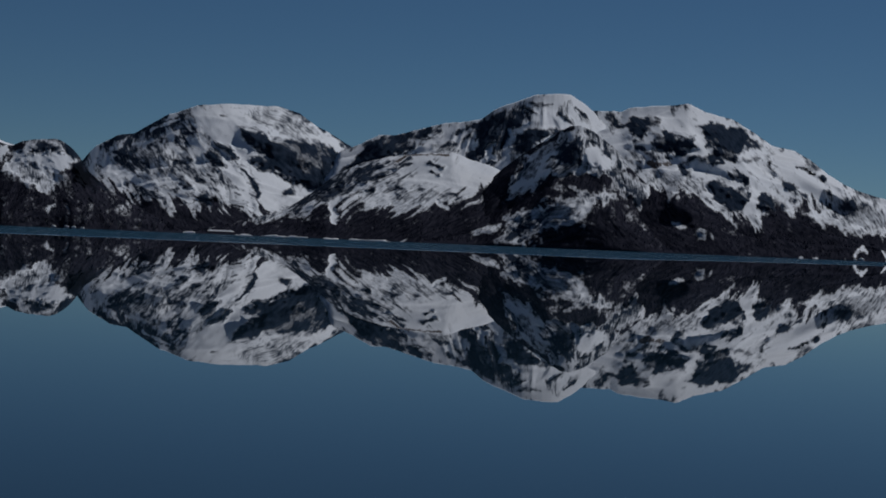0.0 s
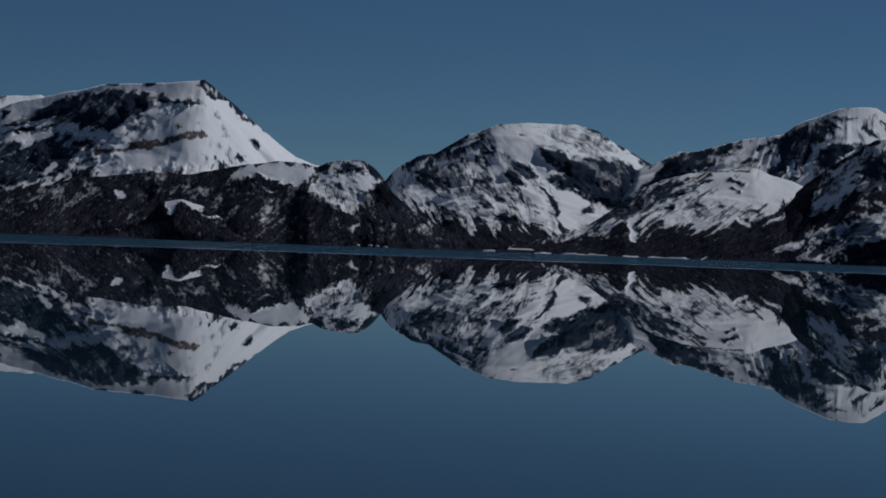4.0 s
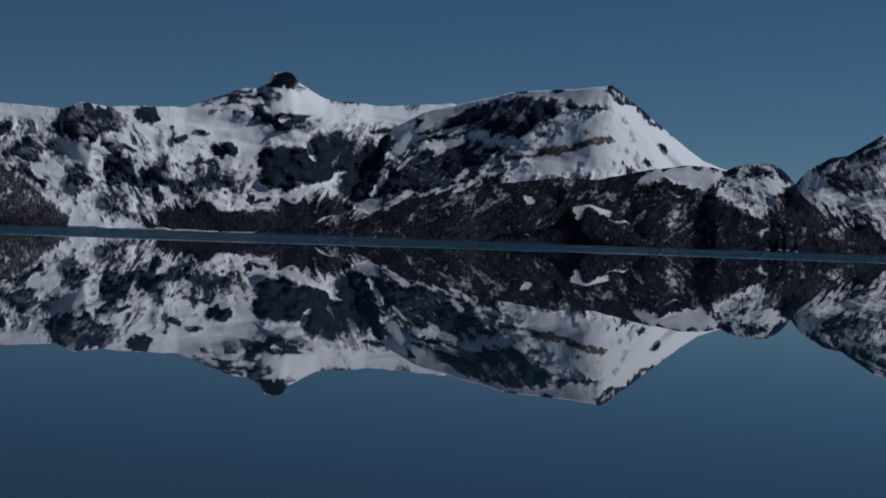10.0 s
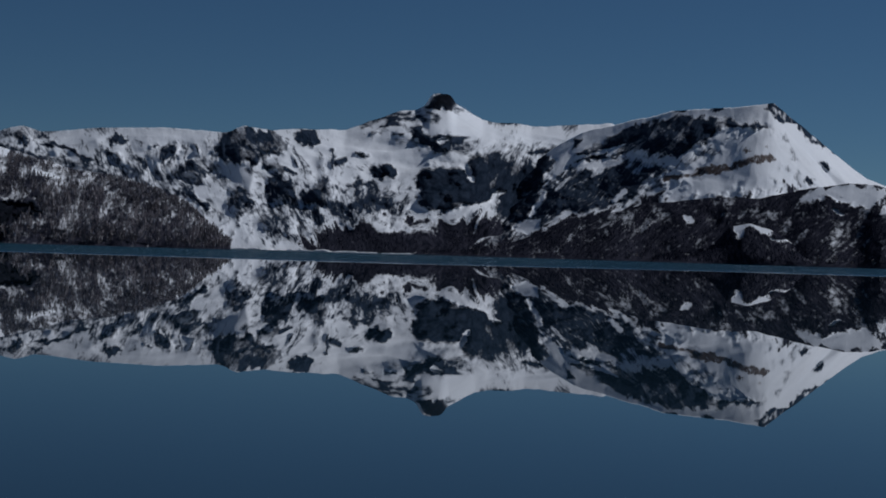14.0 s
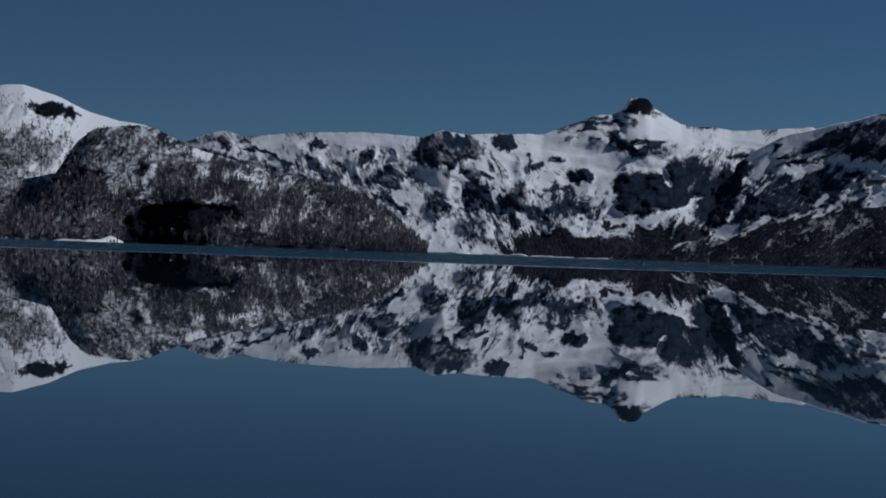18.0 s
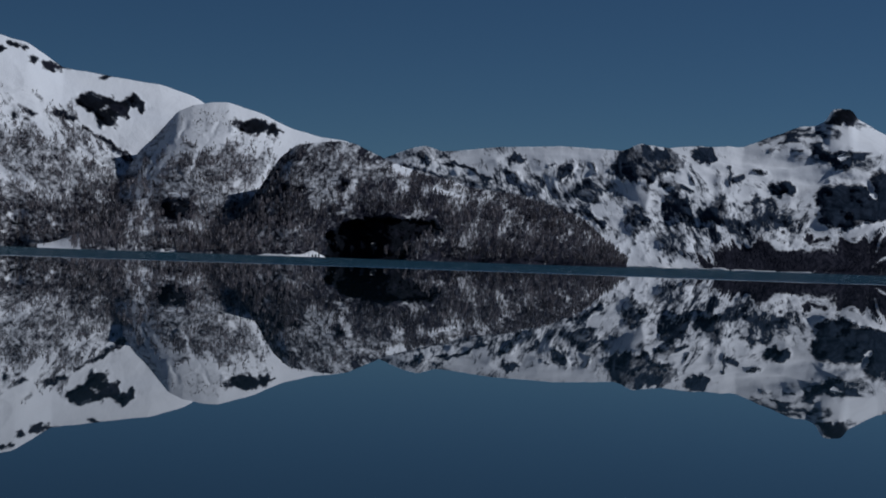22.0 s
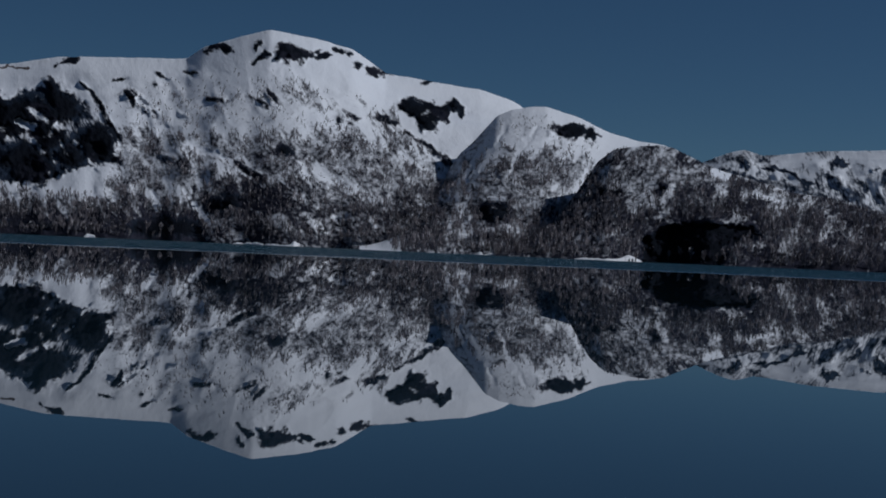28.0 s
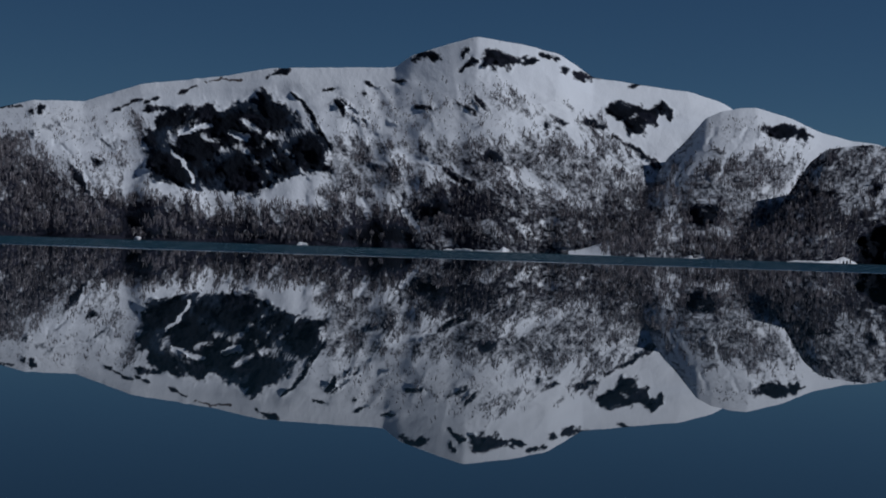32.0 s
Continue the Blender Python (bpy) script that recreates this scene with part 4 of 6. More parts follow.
pyramid.rock((40.03, 3.36), (39.65, 3.49), (39.45, 3.26), (39.51, 2.89), (39.81, 3.05), (40.20, 3.26))
pyramid.rock((39.42, 3.38), (39.12, 3.36), (38.99, 3.17), (39.27, 3.11))
pyramid.rock((39.06, 2.97, 0.068), (38.84, 2.93, 0.068))
pyramid.rock((38.85, 3.05, 0.034), (38.14, 2.82, 0.051), (37.78, 2.53, 0.051))
pyramid.rock((40.94, 3.08, 0.103), (40.60, 3.16, 0.068))
pyramid.rock((40.33, 2.89, 0.068), (39.62, 2.67, 0.086), (38.83, 2.49, 0.154), (38.13, 2.41, 0.120), (37.07, 2.14, 0.103), (35.66, 1.90, 0.137))
pyramid.rock((34.60, 1.59, 0.137), (34.06, 1.26, 0.103))
pyramid.mixed((34.11, 2.83), (33.57, 2.32), (33.46, 1.80), (34.09, 2.04))
pyramid.mixed((38.46, 1.98), (37.08, 2.56), (36.03, 2.59), (34.62, 2.29), (34.60, 1.77), (36.35, 1.53))
pyramid.smooth((26.51, 4.30), (24.42, 3.97), (21.30, 4.46), (21.29, 4.03), (23.02, 3.60), (25.45, 3.66), (27.18, 3.84))
pyramid.smooth((30.72, 3.31), (28.87, 3.41), (27.92, 3.11), (27.14, 2.89), (28.84, 2.72), (30.53, 2.89))
pyramid.smooth((38.86, 3.37), (34.66, 3.51), (34.48, 3.26), (37.11, 3.39))
pyramid.broken((33.09, 1.08, 0.068), (33.24, 0.41, 0.068))
pyramid.broken((31.18, 1.27, 0.086), (31.24, 0.65, 0.103))
pyramid.broken((32.16, 1.85, 0.086), (31.79, 1.30, 0.103))
pyramid.darkwood((31.10, 0.18), (30.11, 0.74), (29.11, 1.07), (27.93, 1.13), (27.07, 1.08), (26.03, 0.98), (25.00, 1.13), (24.14, 1.17), (22.93, 1.39), (21.54, 1.55), (20.14, 1.65), (20.05, -0.73), (31.05, -1.15))
pyramid.mixed((29.95, 0.86, 0.086), (29.11, 1.07, 0.086), (28.26, 1.02, 0.068))
pyramid.mixed((28.76, 0.80, 0.086), (27.74, 0.77, 0.086), (27.06, 0.90, 0.068))
pyramid.black((27.51, 4.46), (27.21, 4.75), (26.95, 5.02), (26.57, 4.99), (26.42, 4.60), (26.77, 4.51))
pyramid.snow((26.24, 2.85, 0.051), (26.06, 2.65, 0.068), (25.88, 2.26, 0.051))
pyramid.mixed((27.13, 2.72, 0.086), (26.36, 2.84, 0.086))
pyramid.mixed((25.35, 3.32, 0.103), (24.57, 3.41, 0.103))
pyramid.broken((31.81, 2.20, 0.103), (31.45, 1.40, 0.120), (31.08, 0.52, 0.120))
pyramid.broken((31.13, 1.75, 0.120), (30.71, 1.09, 0.137), (30.53, 0.65, 0.103))
pyramid.broken((32.29, 1.70, 0.103), (31.99, 0.94, 0.120), (31.88, 0.56, 0.086))
pyramid.broken((30.15, 1.80, 0.120), (29.88, 1.30, 0.137), (29.62, 0.97, 0.120))
pyramid.build("long snowy mountain wall with a dark pyramid summit")
corner = Mountain([(27.71, 0.15), (26.55, 0.81), (25.73, 1.37), (24.90, 1.99), (24.41, 2.65), (23.25, 3.49), (22.57, 3.88), (21.54, 4.16), (20.51, 4.42), (19.82, 4.63), (18.43, 4.70), (17.38, 4.80), (16.77, 4.90), (16.32, 4.53), (15.77, 4.12), (15.22, 3.63), (14.50, 3.05), (13.95, 2.67), (13.42, 2.45), (12.71, 2.34), (11.99, 1.85), (11.26, 1.01)], 2050, 2594, 1.1, 24, 0.015, floor=0.09, thin=0.08, sway=((26, 280), (17, -130), (12.5, 280)), relief=0.8, lean=((28, -0.8), (18, -0.7), (15, 0.6), (12, 0.6)), seed=6)
corner.wood((22.93, 1.39), (21.19, 1.64), (20.51, 2.02), (19.10, 1.81), (18.58, 1.92), (18.41, 2.21), (17.88, 1.95), (17.18, 2.06), (16.14, 2.30), (15.60, 1.95), (14.55, 1.94), (13.85, 1.79), (12.63, 1.75), (12.56, -0.08), (28.70, -0.89), (28.74, 0.14), (27.05, 0.52), (25.85, 0.75), (24.82, 0.79), (23.62, 1.19))
corner.broken((23.32, 2.37), (22.63, 2.70), (21.94, 2.94), (20.38, 3.11), (19.80, 2.78), (20.34, 2.20), (21.19, 1.64), (22.58, 1.41), (23.45, 1.32))
corner.mixed((18.64, 3.61), (17.26, 4.10), (16.87, 3.86), (17.59, 3.48), (18.45, 3.18), (19.32, 2.94), (19.53, 3.11))
corner.rock((21.89, 3.79), (20.94, 4.13), (20.25, 4.33), (19.56, 4.52), (18.50, 4.44), (17.62, 4.30), (16.88, 4.20), (17.61, 4.09), (18.48, 3.97), (18.65, 3.79), (19.17, 3.50), (19.42, 3.23), (19.86, 3.28), (20.56, 3.26), (21.08, 3.34), (21.60, 3.05), (22.12, 3.01), (22.73, 3.01), (22.82, 3.18), (22.40, 3.46), (21.97, 3.56))
corner.snow((22.91, 3.07, 0.051), (22.04, 3.28, 0.051), (21.53, 3.46, 0.034))
corner.snow((21.78, 3.22, 0.034), (21.27, 3.56, 0.034))
corner.rock((22.86, 3.61), (22.57, 3.69), (22.63, 3.45), (22.82, 3.42))
corner.rock((16.94, 4.74, 0.068), (16.58, 4.48, 0.068), (16.05, 4.32, 0.051))
corner.rock((15.99, 4.19, 0.068), (15.68, 3.90, 0.068), (15.39, 3.60, 0.051))
corner.rock((21.30, 4.27, 0.068), (21.04, 4.37, 0.051))
corner.rock((19.82, 4.58, 0.051), (19.47, 4.64, 0.051))
corner.earth((19.96, 2.44), (19.57, 2.70), (18.96, 2.85), (18.44, 2.98), (17.92, 3.12), (17.58, 3.32), (16.85, 3.39), (16.75, 3.15), (17.39, 3.03), (18.09, 2.88), (18.78, 2.66), (19.30, 2.52))
corner.earth((17.62, 3.50), (17.25, 3.75), (16.97, 3.89), (16.82, 3.58), (17.24, 3.42))
corner.rock((17.30, 4.17, 0.068), (16.88, 4.14, 0.051))
corner.rock((15.25, 3.11, 0.068), (15.10, 2.91, 0.051))
corner.rock((15.92, 2.41), (15.74, 2.70), (15.42, 2.57), (15.48, 2.41))
corner.rock((14.96, 3.49, 0.034), (14.60, 3.19, 0.051))
corner.rock((19.10, 1.97, 0.086), (18.94, 2.29, 0.068))
corner.snow((21.46, 1.84, 0.086), (21.21, 2.11, 0.068))
corner.snow((16.73, 1.82, 0.068), (16.35, 2.29, 0.051))
corner.snow((19.53, 1.78, 0.086), (18.58, 1.99, 0.068))
corner.smooth((16.76, 4.73), (15.86, 4.16), (14.96, 3.40), (13.53, 2.46), (15.26, 2.26), (17.02, 2.54), (16.71, 3.43), (16.65, 4.13))
corner.cliff((25.35, 0.25), (25.15, 1.25), (24.83, 2.04), (24.55, 2.79), (24.22, 3.18), (23.61, 3.28), (23.34, 2.94), (23.66, 2.27), (23.94, 1.56), (24.64, 0.62))
corner.broken((23.98, 1.56), (23.49, 2.28), (22.98, 2.79), (21.94, 2.83), (22.60, 1.79), (23.61, 1.05), (24.62, 0.31))
corner.snow((24.64, 0.81), (24.13, 1.10), (23.86, 1.18), (23.84, 0.80), (24.21, 0.82))
corner.snow((24.14, 1.29, 0.051), (23.65, 1.95, 0.051))
corner.rock((16.89, 4.85, 0.086), (16.32, 4.63, 0.120), (15.87, 4.29, 0.137), (15.42, 3.93, 0.120), (15.14, 3.62, 0.068))
corner.rock((21.30, 4.32, 0.086), (20.81, 4.45, 0.068))
corner.rock((19.82, 4.63, 0.068), (19.39, 4.68, 0.086))
corner.rock((18.60, 4.73, 0.068), (18.25, 4.73, 0.068))
corner.earth((19.97, 2.49, 0.086), (18.61, 2.79, 0.120), (16.84, 3.25, 0.137))
corner.earth((17.66, 3.43, 0.120), (16.90, 3.77, 0.120))
corner.mixed((20.34, 2.23), (19.66, 2.70), (18.43, 2.75), (17.72, 2.51), (18.76, 2.09), (19.80, 1.94))
corner.snow((18.45, 3.22), (17.24, 3.51), (16.51, 3.57), (16.38, 3.06), (17.56, 2.73), (18.42, 2.45), (19.03, 2.39))
corner.earth((19.97, 2.49, 0.086), (18.61, 2.79, 0.120), (16.84, 3.25, 0.137))
corner.earth((17.66, 3.43, 0.103), (16.90, 3.77, 0.120))
corner.smooth((18.12, 3.55), (16.76, 4.64), (16.35, 3.27), (16.67, 2.38), (18.77, 2.30))
corner.snow((18.56, 3.63), (17.61, 3.97), (16.65, 4.20), (16.51, 3.68), (17.41, 3.47), (18.24, 3.26))
corner.mixed((16.69, 4.19, 0.068), (16.29, 3.76, 0.103), (16.00, 3.19, 0.086))
corner.mixed((16.43, 3.05, 0.086), (16.07, 2.67, 0.103))
corner.broken((17.03, 2.61, 0.086), (16.58, 2.45, 0.086))
corner.snow((20.12, 2.08), (19.59, 2.44), (18.53, 2.62), (17.10, 2.81), (16.57, 2.59), (16.73, 2.20), (18.16, 2.09), (19.23, 2.07))
corner.mixed((19.58, 2.19, 0.068), (19.15, 2.28, 0.068))
corner.mixed((18.01, 2.25, 0.068), (17.66, 2.34, 0.051))
corner.build("snow mountain with a rocky face and a smooth white flank")
foothill = Mountain([(27.36, -0.00), (24.83, 0.38), (23.13, 0.98), (21.76, 1.40), (20.39, 1.78), (19.69, 1.84), (18.30, 2.00), (17.08, 2.00), (16.21, 2.20), (15.34, 2.38), (14.47, 2.49), (13.59, 2.47), (13.24, 2.37), (12.90, 2.54), (12.03, 2.65), (11.77, 2.59), (11.41, 2.36), (11.22, 2.14), (10.94, 1.72), (10.22, 1.14), (9.16, 0.58), (8.28, 0.15), (8.03, -0.03)], 1850, 2054, 1.0, 10, 0.015, base="wood", floor=0.19, thin=0.05, relief=0.7, lean=((22, -0.8), (14, -0.7), (11, 0.6)), seed=7)
foothill.snow((13.42, 1.80), (13.00, 2.20), (12.31, 2.32), (11.79, 2.21), (11.23, 2.04), (11.42, 1.77), (11.90, 1.65), (11.89, 1.30), (12.44, 1.20), (12.80, 1.53), (13.23, 1.57))
foothill.mixed((13.25, 1.88), (13.09, 2.25), (12.66, 2.46), (12.32, 2.58), (11.87, 2.56), (11.97, 2.38), (12.66, 2.32), (12.84, 1.79))
foothill.rock((11.84, 2.56), (11.63, 2.60), (11.20, 2.23), (11.33, 2.04), (11.61, 2.22))
foothill.black((11.43, 1.84), (11.18, 2.03), (10.78, 1.73), (10.47, 1.18), (10.84, 1.00), (11.32, 1.43))
foothill.snow((15.86, 1.96), (15.58, 2.23), (14.92, 2.38), (13.88, 2.45), (13.32, 2.35), (13.48, 2.05), (13.94, 1.79), (14.56, 1.99), (15.17, 2.07))
foothill.snow((19.36, 1.31, 0.068), (19.19, 1.18, 0.068))
foothill.snow((14.89, 1.66, 0.034), (14.68, 1.55, 0.051))
foothill.snow((16.14, 0.21, 0.034), (15.77, 0.11, 0.051))
foothill.snow((12.06, 0.38, 0.034), (11.97, 0.64, 0.034))
foothill.snow((11.55, 0.57, 0.034), (11.40, 0.40, 0.034))
foothill.snow((12.71, 1.48, 0.051), (12.27, 1.29, 0.051))
foothill.mixed((13.41, 1.68), (13.03, 2.03), (12.29, 1.92), (11.90, 1.65), (11.92, 1.27), (12.61, 1.24), (13.14, 1.50))
foothill.broken((13.26, 2.16), (12.49, 2.47), (11.80, 2.46), (11.82, 2.23), (12.65, 2.20))
foothill.build("dark wooded foothill with a snowy knob")
hillock = Mountain([(20.31, 0.03), (19.80, 0.27), (18.92, 0.22), (18.41, 0.59), (18.00, 1.10), (17.39, 1.22), (16.68, 1.02), (16.14, 0.70), (15.49, 0.03)], 1780, 1885, 0.8, 3, 0.015, base="wood", floor=0.14, thin=0.05, relief=0.7, lean=((0, 0.4),), seed=8)
hillock.snow((17.95, 1.19), (17.50, 1.28), (17.04, 1.19), (16.67, 1.02), (16.77, 0.91), (17.32, 1.11), (17.56, 1.02), (17.60, 0.75), (17.74, 0.71), (17.84, 1.00))
hillock.snow((19.88, 0.47, 0.068), (19.49, 0.62, 0.068), (19.24, 0.88, 0.051))
hillock.snow((19.44, 0.63, 0.068), (19.18, 0.42, 0.068), (19.25, 0.26, 0.051))
hillock.snow((16.69, 0.77, 0.034), (15.81, 0.68, 0.034))
hillock.build("small dark wooded hillock at the shore with a snow cap")
valley = Mountain([(12.23, 0.40), (11.43, 1.65), (11.02, 2.18), (10.78, 2.45), (10.11, 2.87), (9.60, 2.94), (9.10, 3.28), (8.59, 3.56), (7.74, 3.88), (6.70, 4.00), (6.00, 3.98), (5.30, 3.96), (4.60, 3.78), (4.06, 3.40), (3.52, 3.16), (2.98, 2.85), (2.62, 2.55), (1.54, 1.72)], 2450, 3436, 1.15, 24, 0.015, floor=0.06, thin=0.3, sway=((11, 120), (7.4, -200), (4, 150)), relief=0.8, lean=((12, 0.8), (7, 0.8), (4, 0.5)), seed=9)
valley.wood((12.04, 1.21), (10.53, 1.24), (9.16, 1.05), (7.95, 0.77), (6.39, 0.73), (6.17, 0.50), (4.65, 0.64), (3.27, 0.87), (2.58, 1.28), (2.51, -0.46), (12.46, -0.87))
valley.broken((10.36, 1.28), (9.52, 1.63), (8.48, 1.23), (7.70, 1.02), (7.60, 0.72), (8.46, 0.64), (9.50, 1.07))
valley.broken((9.66, 2.87), (9.16, 3.24), (8.57, 3.53), (8.15, 3.64), (7.89, 3.55), (8.22, 3.18), (8.72, 2.81), (9.26, 2.79))
valley.broken((8.38, 2.93), (7.97, 3.56), (7.75, 3.22), (7.82, 2.61), (8.02, 2.47), (8.54, 2.65))
valley.snow((9.15, 2.98, 0.034), (8.57, 3.34, 0.034), (8.23, 3.46, 0.017))
valley.rock((10.68, 2.42), (10.42, 2.73), (10.08, 2.88), (9.81, 2.84), (9.99, 2.68), (10.41, 2.52))
valley.rock((6.50, 3.34), (5.97, 3.19), (5.09, 2.93), (4.06, 3.12), (3.34, 2.74), (2.38, 2.73), (2.45, 2.30), (3.31, 1.92), (3.82, 1.49), (4.25, 1.53), (5.05, 1.84), (5.75, 1.98), (6.11, 2.24), (5.56, 2.39), (6.04, 2.73), (6.40, 3.03))
valley.snow((3.61, 2.95, 0.051), (3.25, 2.62, 0.051))
valley.rock((7.00, 3.68, 0.051), (6.82, 3.63, 0.068))
valley.rock((7.53, 2.44), (7.24, 2.56), (6.87, 2.38), (6.78, 2.13), (7.05, 2.03), (7.40, 2.18))
valley.rock((7.17, 2.75), (6.73, 2.67), (6.39, 2.37), (6.66, 2.29), (7.07, 2.55))
valley.rock((8.36, 1.67), (8.07, 1.72), (7.70, 1.48), (7.69, 1.30), (8.05, 1.29), (8.28, 1.45))
valley.rock((9.39, 2.50), (8.87, 2.44), (8.48, 2.15), (8.46, 1.87), (8.94, 1.92), (9.37, 2.18))
valley.rock((10.32, 2.35), (9.81, 2.48), (9.46, 2.26), (9.63, 2.08), (10.14, 2.16))
valley.broken((10.31, 2.11), (9.56, 2.50), (8.52, 2.15), (8.29, 1.69), (8.84, 1.67), (9.79, 1.83))
valley.rock((7.70, 1.02), (7.28, 1.30), (6.84, 1.15), (6.86, 0.82), (7.44, 0.90))
valley.mixed((7.29, 1.60), (6.79, 1.93), (6.25, 1.47), (5.85, 0.93), (6.40, 0.84), (6.96, 1.16))
valley.rock((8.78, 2.31, 0.086), (8.18, 2.16, 0.068), (7.83, 2.23, 0.051))
valley.rock((6.27, 1.99, 0.068), (5.90, 1.49, 0.086), (5.75, 1.15, 0.068))
valley.rock((5.16, 1.15), (5.03, 1.39), (4.78, 1.52), (4.61, 1.42), (4.68, 1.28), (4.93, 1.16))
valley.snow((6.75, 1.94, 0.086), (6.06, 1.10, 0.103), (5.91, 0.76, 0.051))
valley.snow((5.53, 0.75, 0.068), (4.67, 1.16, 0.086), (4.25, 1.39, 0.068))
valley.snow((10.29, 1.80, 0.068), (9.34, 1.42, 0.086), (8.48, 1.11, 0.068), (7.69, 0.92, 0.051))
valley.smooth((7.72, 3.74), (6.35, 3.90), (4.42, 3.47), (3.35, 3.00), (5.45, 3.16), (6.33, 3.38), (6.84, 3.27), (5.60, 2.46), (6.48, 2.85), (7.53, 3.23))
valley.smooth((5.83, 1.84), (4.70, 1.80), (4.25, 1.56), (5.36, 0.90), (5.80, 1.11))
valley.darkwood((12.53, 0.93), (11.03, 1.05), (9.84, 1.05), (8.55, 0.92), (7.60, 0.72), (6.05, 0.75), (5.00, 0.69), (3.95, 0.60), (2.57, 1.00), (2.49, -0.99), (12.44, -1.38))
valley.mixed((6.78, 3.84), (5.66, 3.93), (4.43, 3.58), (3.54, 3.20), (4.05, 3.03), (5.10, 3.06), (5.97, 3.22), (6.42, 3.48))
valley.mixed((9.64, 2.49), (8.54, 2.75), (7.83, 2.09), (7.13, 1.78), (6.24, 1.30), (6.76, 1.19), (7.80, 1.49), (9.02, 1.87))
valley.build("domed snow mountain above a wooded valley")
snowhill = Mountain([(7.75, -0.00), (6.04, 0.49), (5.00, 0.76), (4.15, 1.35), (3.47, 1.91), (2.61, 2.35), (1.75, 2.59), (0.70, 2.72), (-0.17, 2.81), (-0.70, 2.60), (-1.41, 2.42), (-1.94, 2.21), (-2.88, 0.67), (-3.52, -0.09)], 2120, 2446, 1.0, 13, 0.015, floor=0.1, thin=0.2, sway=((7, -60), (0, 120)), relief=0.8, lean=((0, -1.1),), seed=10)
snowhill.wood((8.91, -0.81), (8.59, -0.19), (7.59, 0.46), (6.22, 0.88), (4.50, 1.25), (4.23, 0.97), (3.63, 1.20), (3.28, 1.18), (3.16, 0.77), (3.06, 1.05), (2.58, 1.25), (2.05, 1.03), (1.52, 0.96), (0.57, 1.26), (-0.21, 1.38), (-0.74, 1.41), (-1.42, 1.78), (-2.03, 2.00), (-2.13, -0.36), (7.88, -0.77))
snowhill.mixed((4.66, 0.91), (3.99, 1.54), (2.97, 2.11), (2.28, 2.45), (1.37, 2.47), (1.47, 1.89), (2.25, 1.61), (3.28, 1.22), (3.97, 1.08))
snowhill.rock((0.57, 2.47, 0.068), (0.18, 2.33, 0.068))
snowhill.rock((0.43, 2.20, 0.051), (0.23, 2.05, 0.051))
snowhill.rock((1.03, 1.70, 0.051), (0.74, 1.62, 0.051))
snowhill.rock((-0.04, 1.46, 0.086), (-0.35, 1.44, 0.068))
snowhill.rock((1.57, 1.41, 0.051), (1.15, 1.29, 0.051))
snowhill.rock((2.62, 2.05, 0.068), (1.76, 2.44, 0.051))
snowhill.rock((2.91, 1.58, 0.068), (1.91, 1.99, 0.051))
snowhill.rock((3.11, 1.24, 0.068), (2.24, 1.54, 0.051))
snowhill.rock((1.75, 2.19, 0.051), (1.05, 2.40, 0.034))
snowhill.rock((2.23, 1.26, 0.068), (1.48, 1.59, 0.051))
snowhill.rock((3.72, 1.20, 0.068), (2.87, 1.83, 0.068))
snowhill.earth((1.58, 2.48, 0.051), (1.07, 2.71, 0.051), (0.02, 2.72, 0.051))
snowhill.snow((3.28, 1.22, 0.068), (3.44, 0.97, 0.103), (3.39, 0.55, 0.103))
snowhill.snow((0.22, 1.21, 0.051), (-0.05, 1.08, 0.051))
snowhill.smooth((0.89, 2.58), (-0.17, 2.45), (-1.41, 2.15), (-1.08, 1.70), (-0.03, 1.66), (0.86, 1.88))
snowhill.broken((6.03, 0.40), (5.36, 0.90), (4.51, 1.37), (3.49, 1.94), (2.45, 2.23), (2.26, 1.86), (3.11, 1.40), (3.97, 0.94), (4.65, 0.64))
snowhill.mixed((2.58, 1.25), (1.20, 1.69), (-0.03, 1.60), (-0.21, 1.37), (1.18, 1.13), (2.22, 1.05))
snowhill.build("bright snow hill above dark woodland")
peak = Mountain([(4.04, 0.92), (3.73, 1.81), (3.33, 2.67), (2.72, 2.87), (2.12, 3.22), (1.60, 3.24), (0.73, 3.50), (0.21, 3.66), (-1.00, 3.87), (-1.42, 4.20), (-2.03, 4.43), (-2.71, 4.68), (-3.23, 4.74), (-3.75, 4.74), (-4.29, 4.38), (-4.74, 3.96), (-5.19, 3.37), (-5.64, 2.95), (-6.43, 2.55), (-7.49, 1.89)], 2300, 3048, 1.1, 28, 0.015, floor=0.25, thin=0.2, sway=((4, 250), (-3.4, -160), (-6.5, 220)), relief=1.1, lean=((7, -0.8), (0, -0.7), (-3, 0.1), (-5, 0.6)), seed=11)
peak.rock((3.48, 1.91), (2.65, 2.82), (2.14, 3.23), (1.27, 3.30), (0.91, 3.10), (0.99, 2.84), (1.59, 2.62), (2.45, 2.30), (3.14, 2.03))
peak.rock((0.96, 3.42), (0.63, 3.60), (0.01, 3.46), (0.22, 3.29), (0.82, 3.14))
peak.rock((0.38, 2.92, 0.086), (-0.32, 3.05, 0.086), (-0.69, 3.31, 0.051))
peak.rock((-0.27, 3.43, 0.086), (-0.82, 3.63, 0.068))
peak.rock((-1.29, 4.07), (-1.76, 4.26), (-2.20, 4.24), (-2.39, 3.90), (-2.31, 3.72), (-1.96, 3.54), (-1.78, 3.00), (-1.56, 2.59), (-1.05, 2.31), (-0.44, 2.29), (-0.54, 2.73), (-0.84, 3.09), (-0.91, 3.53))
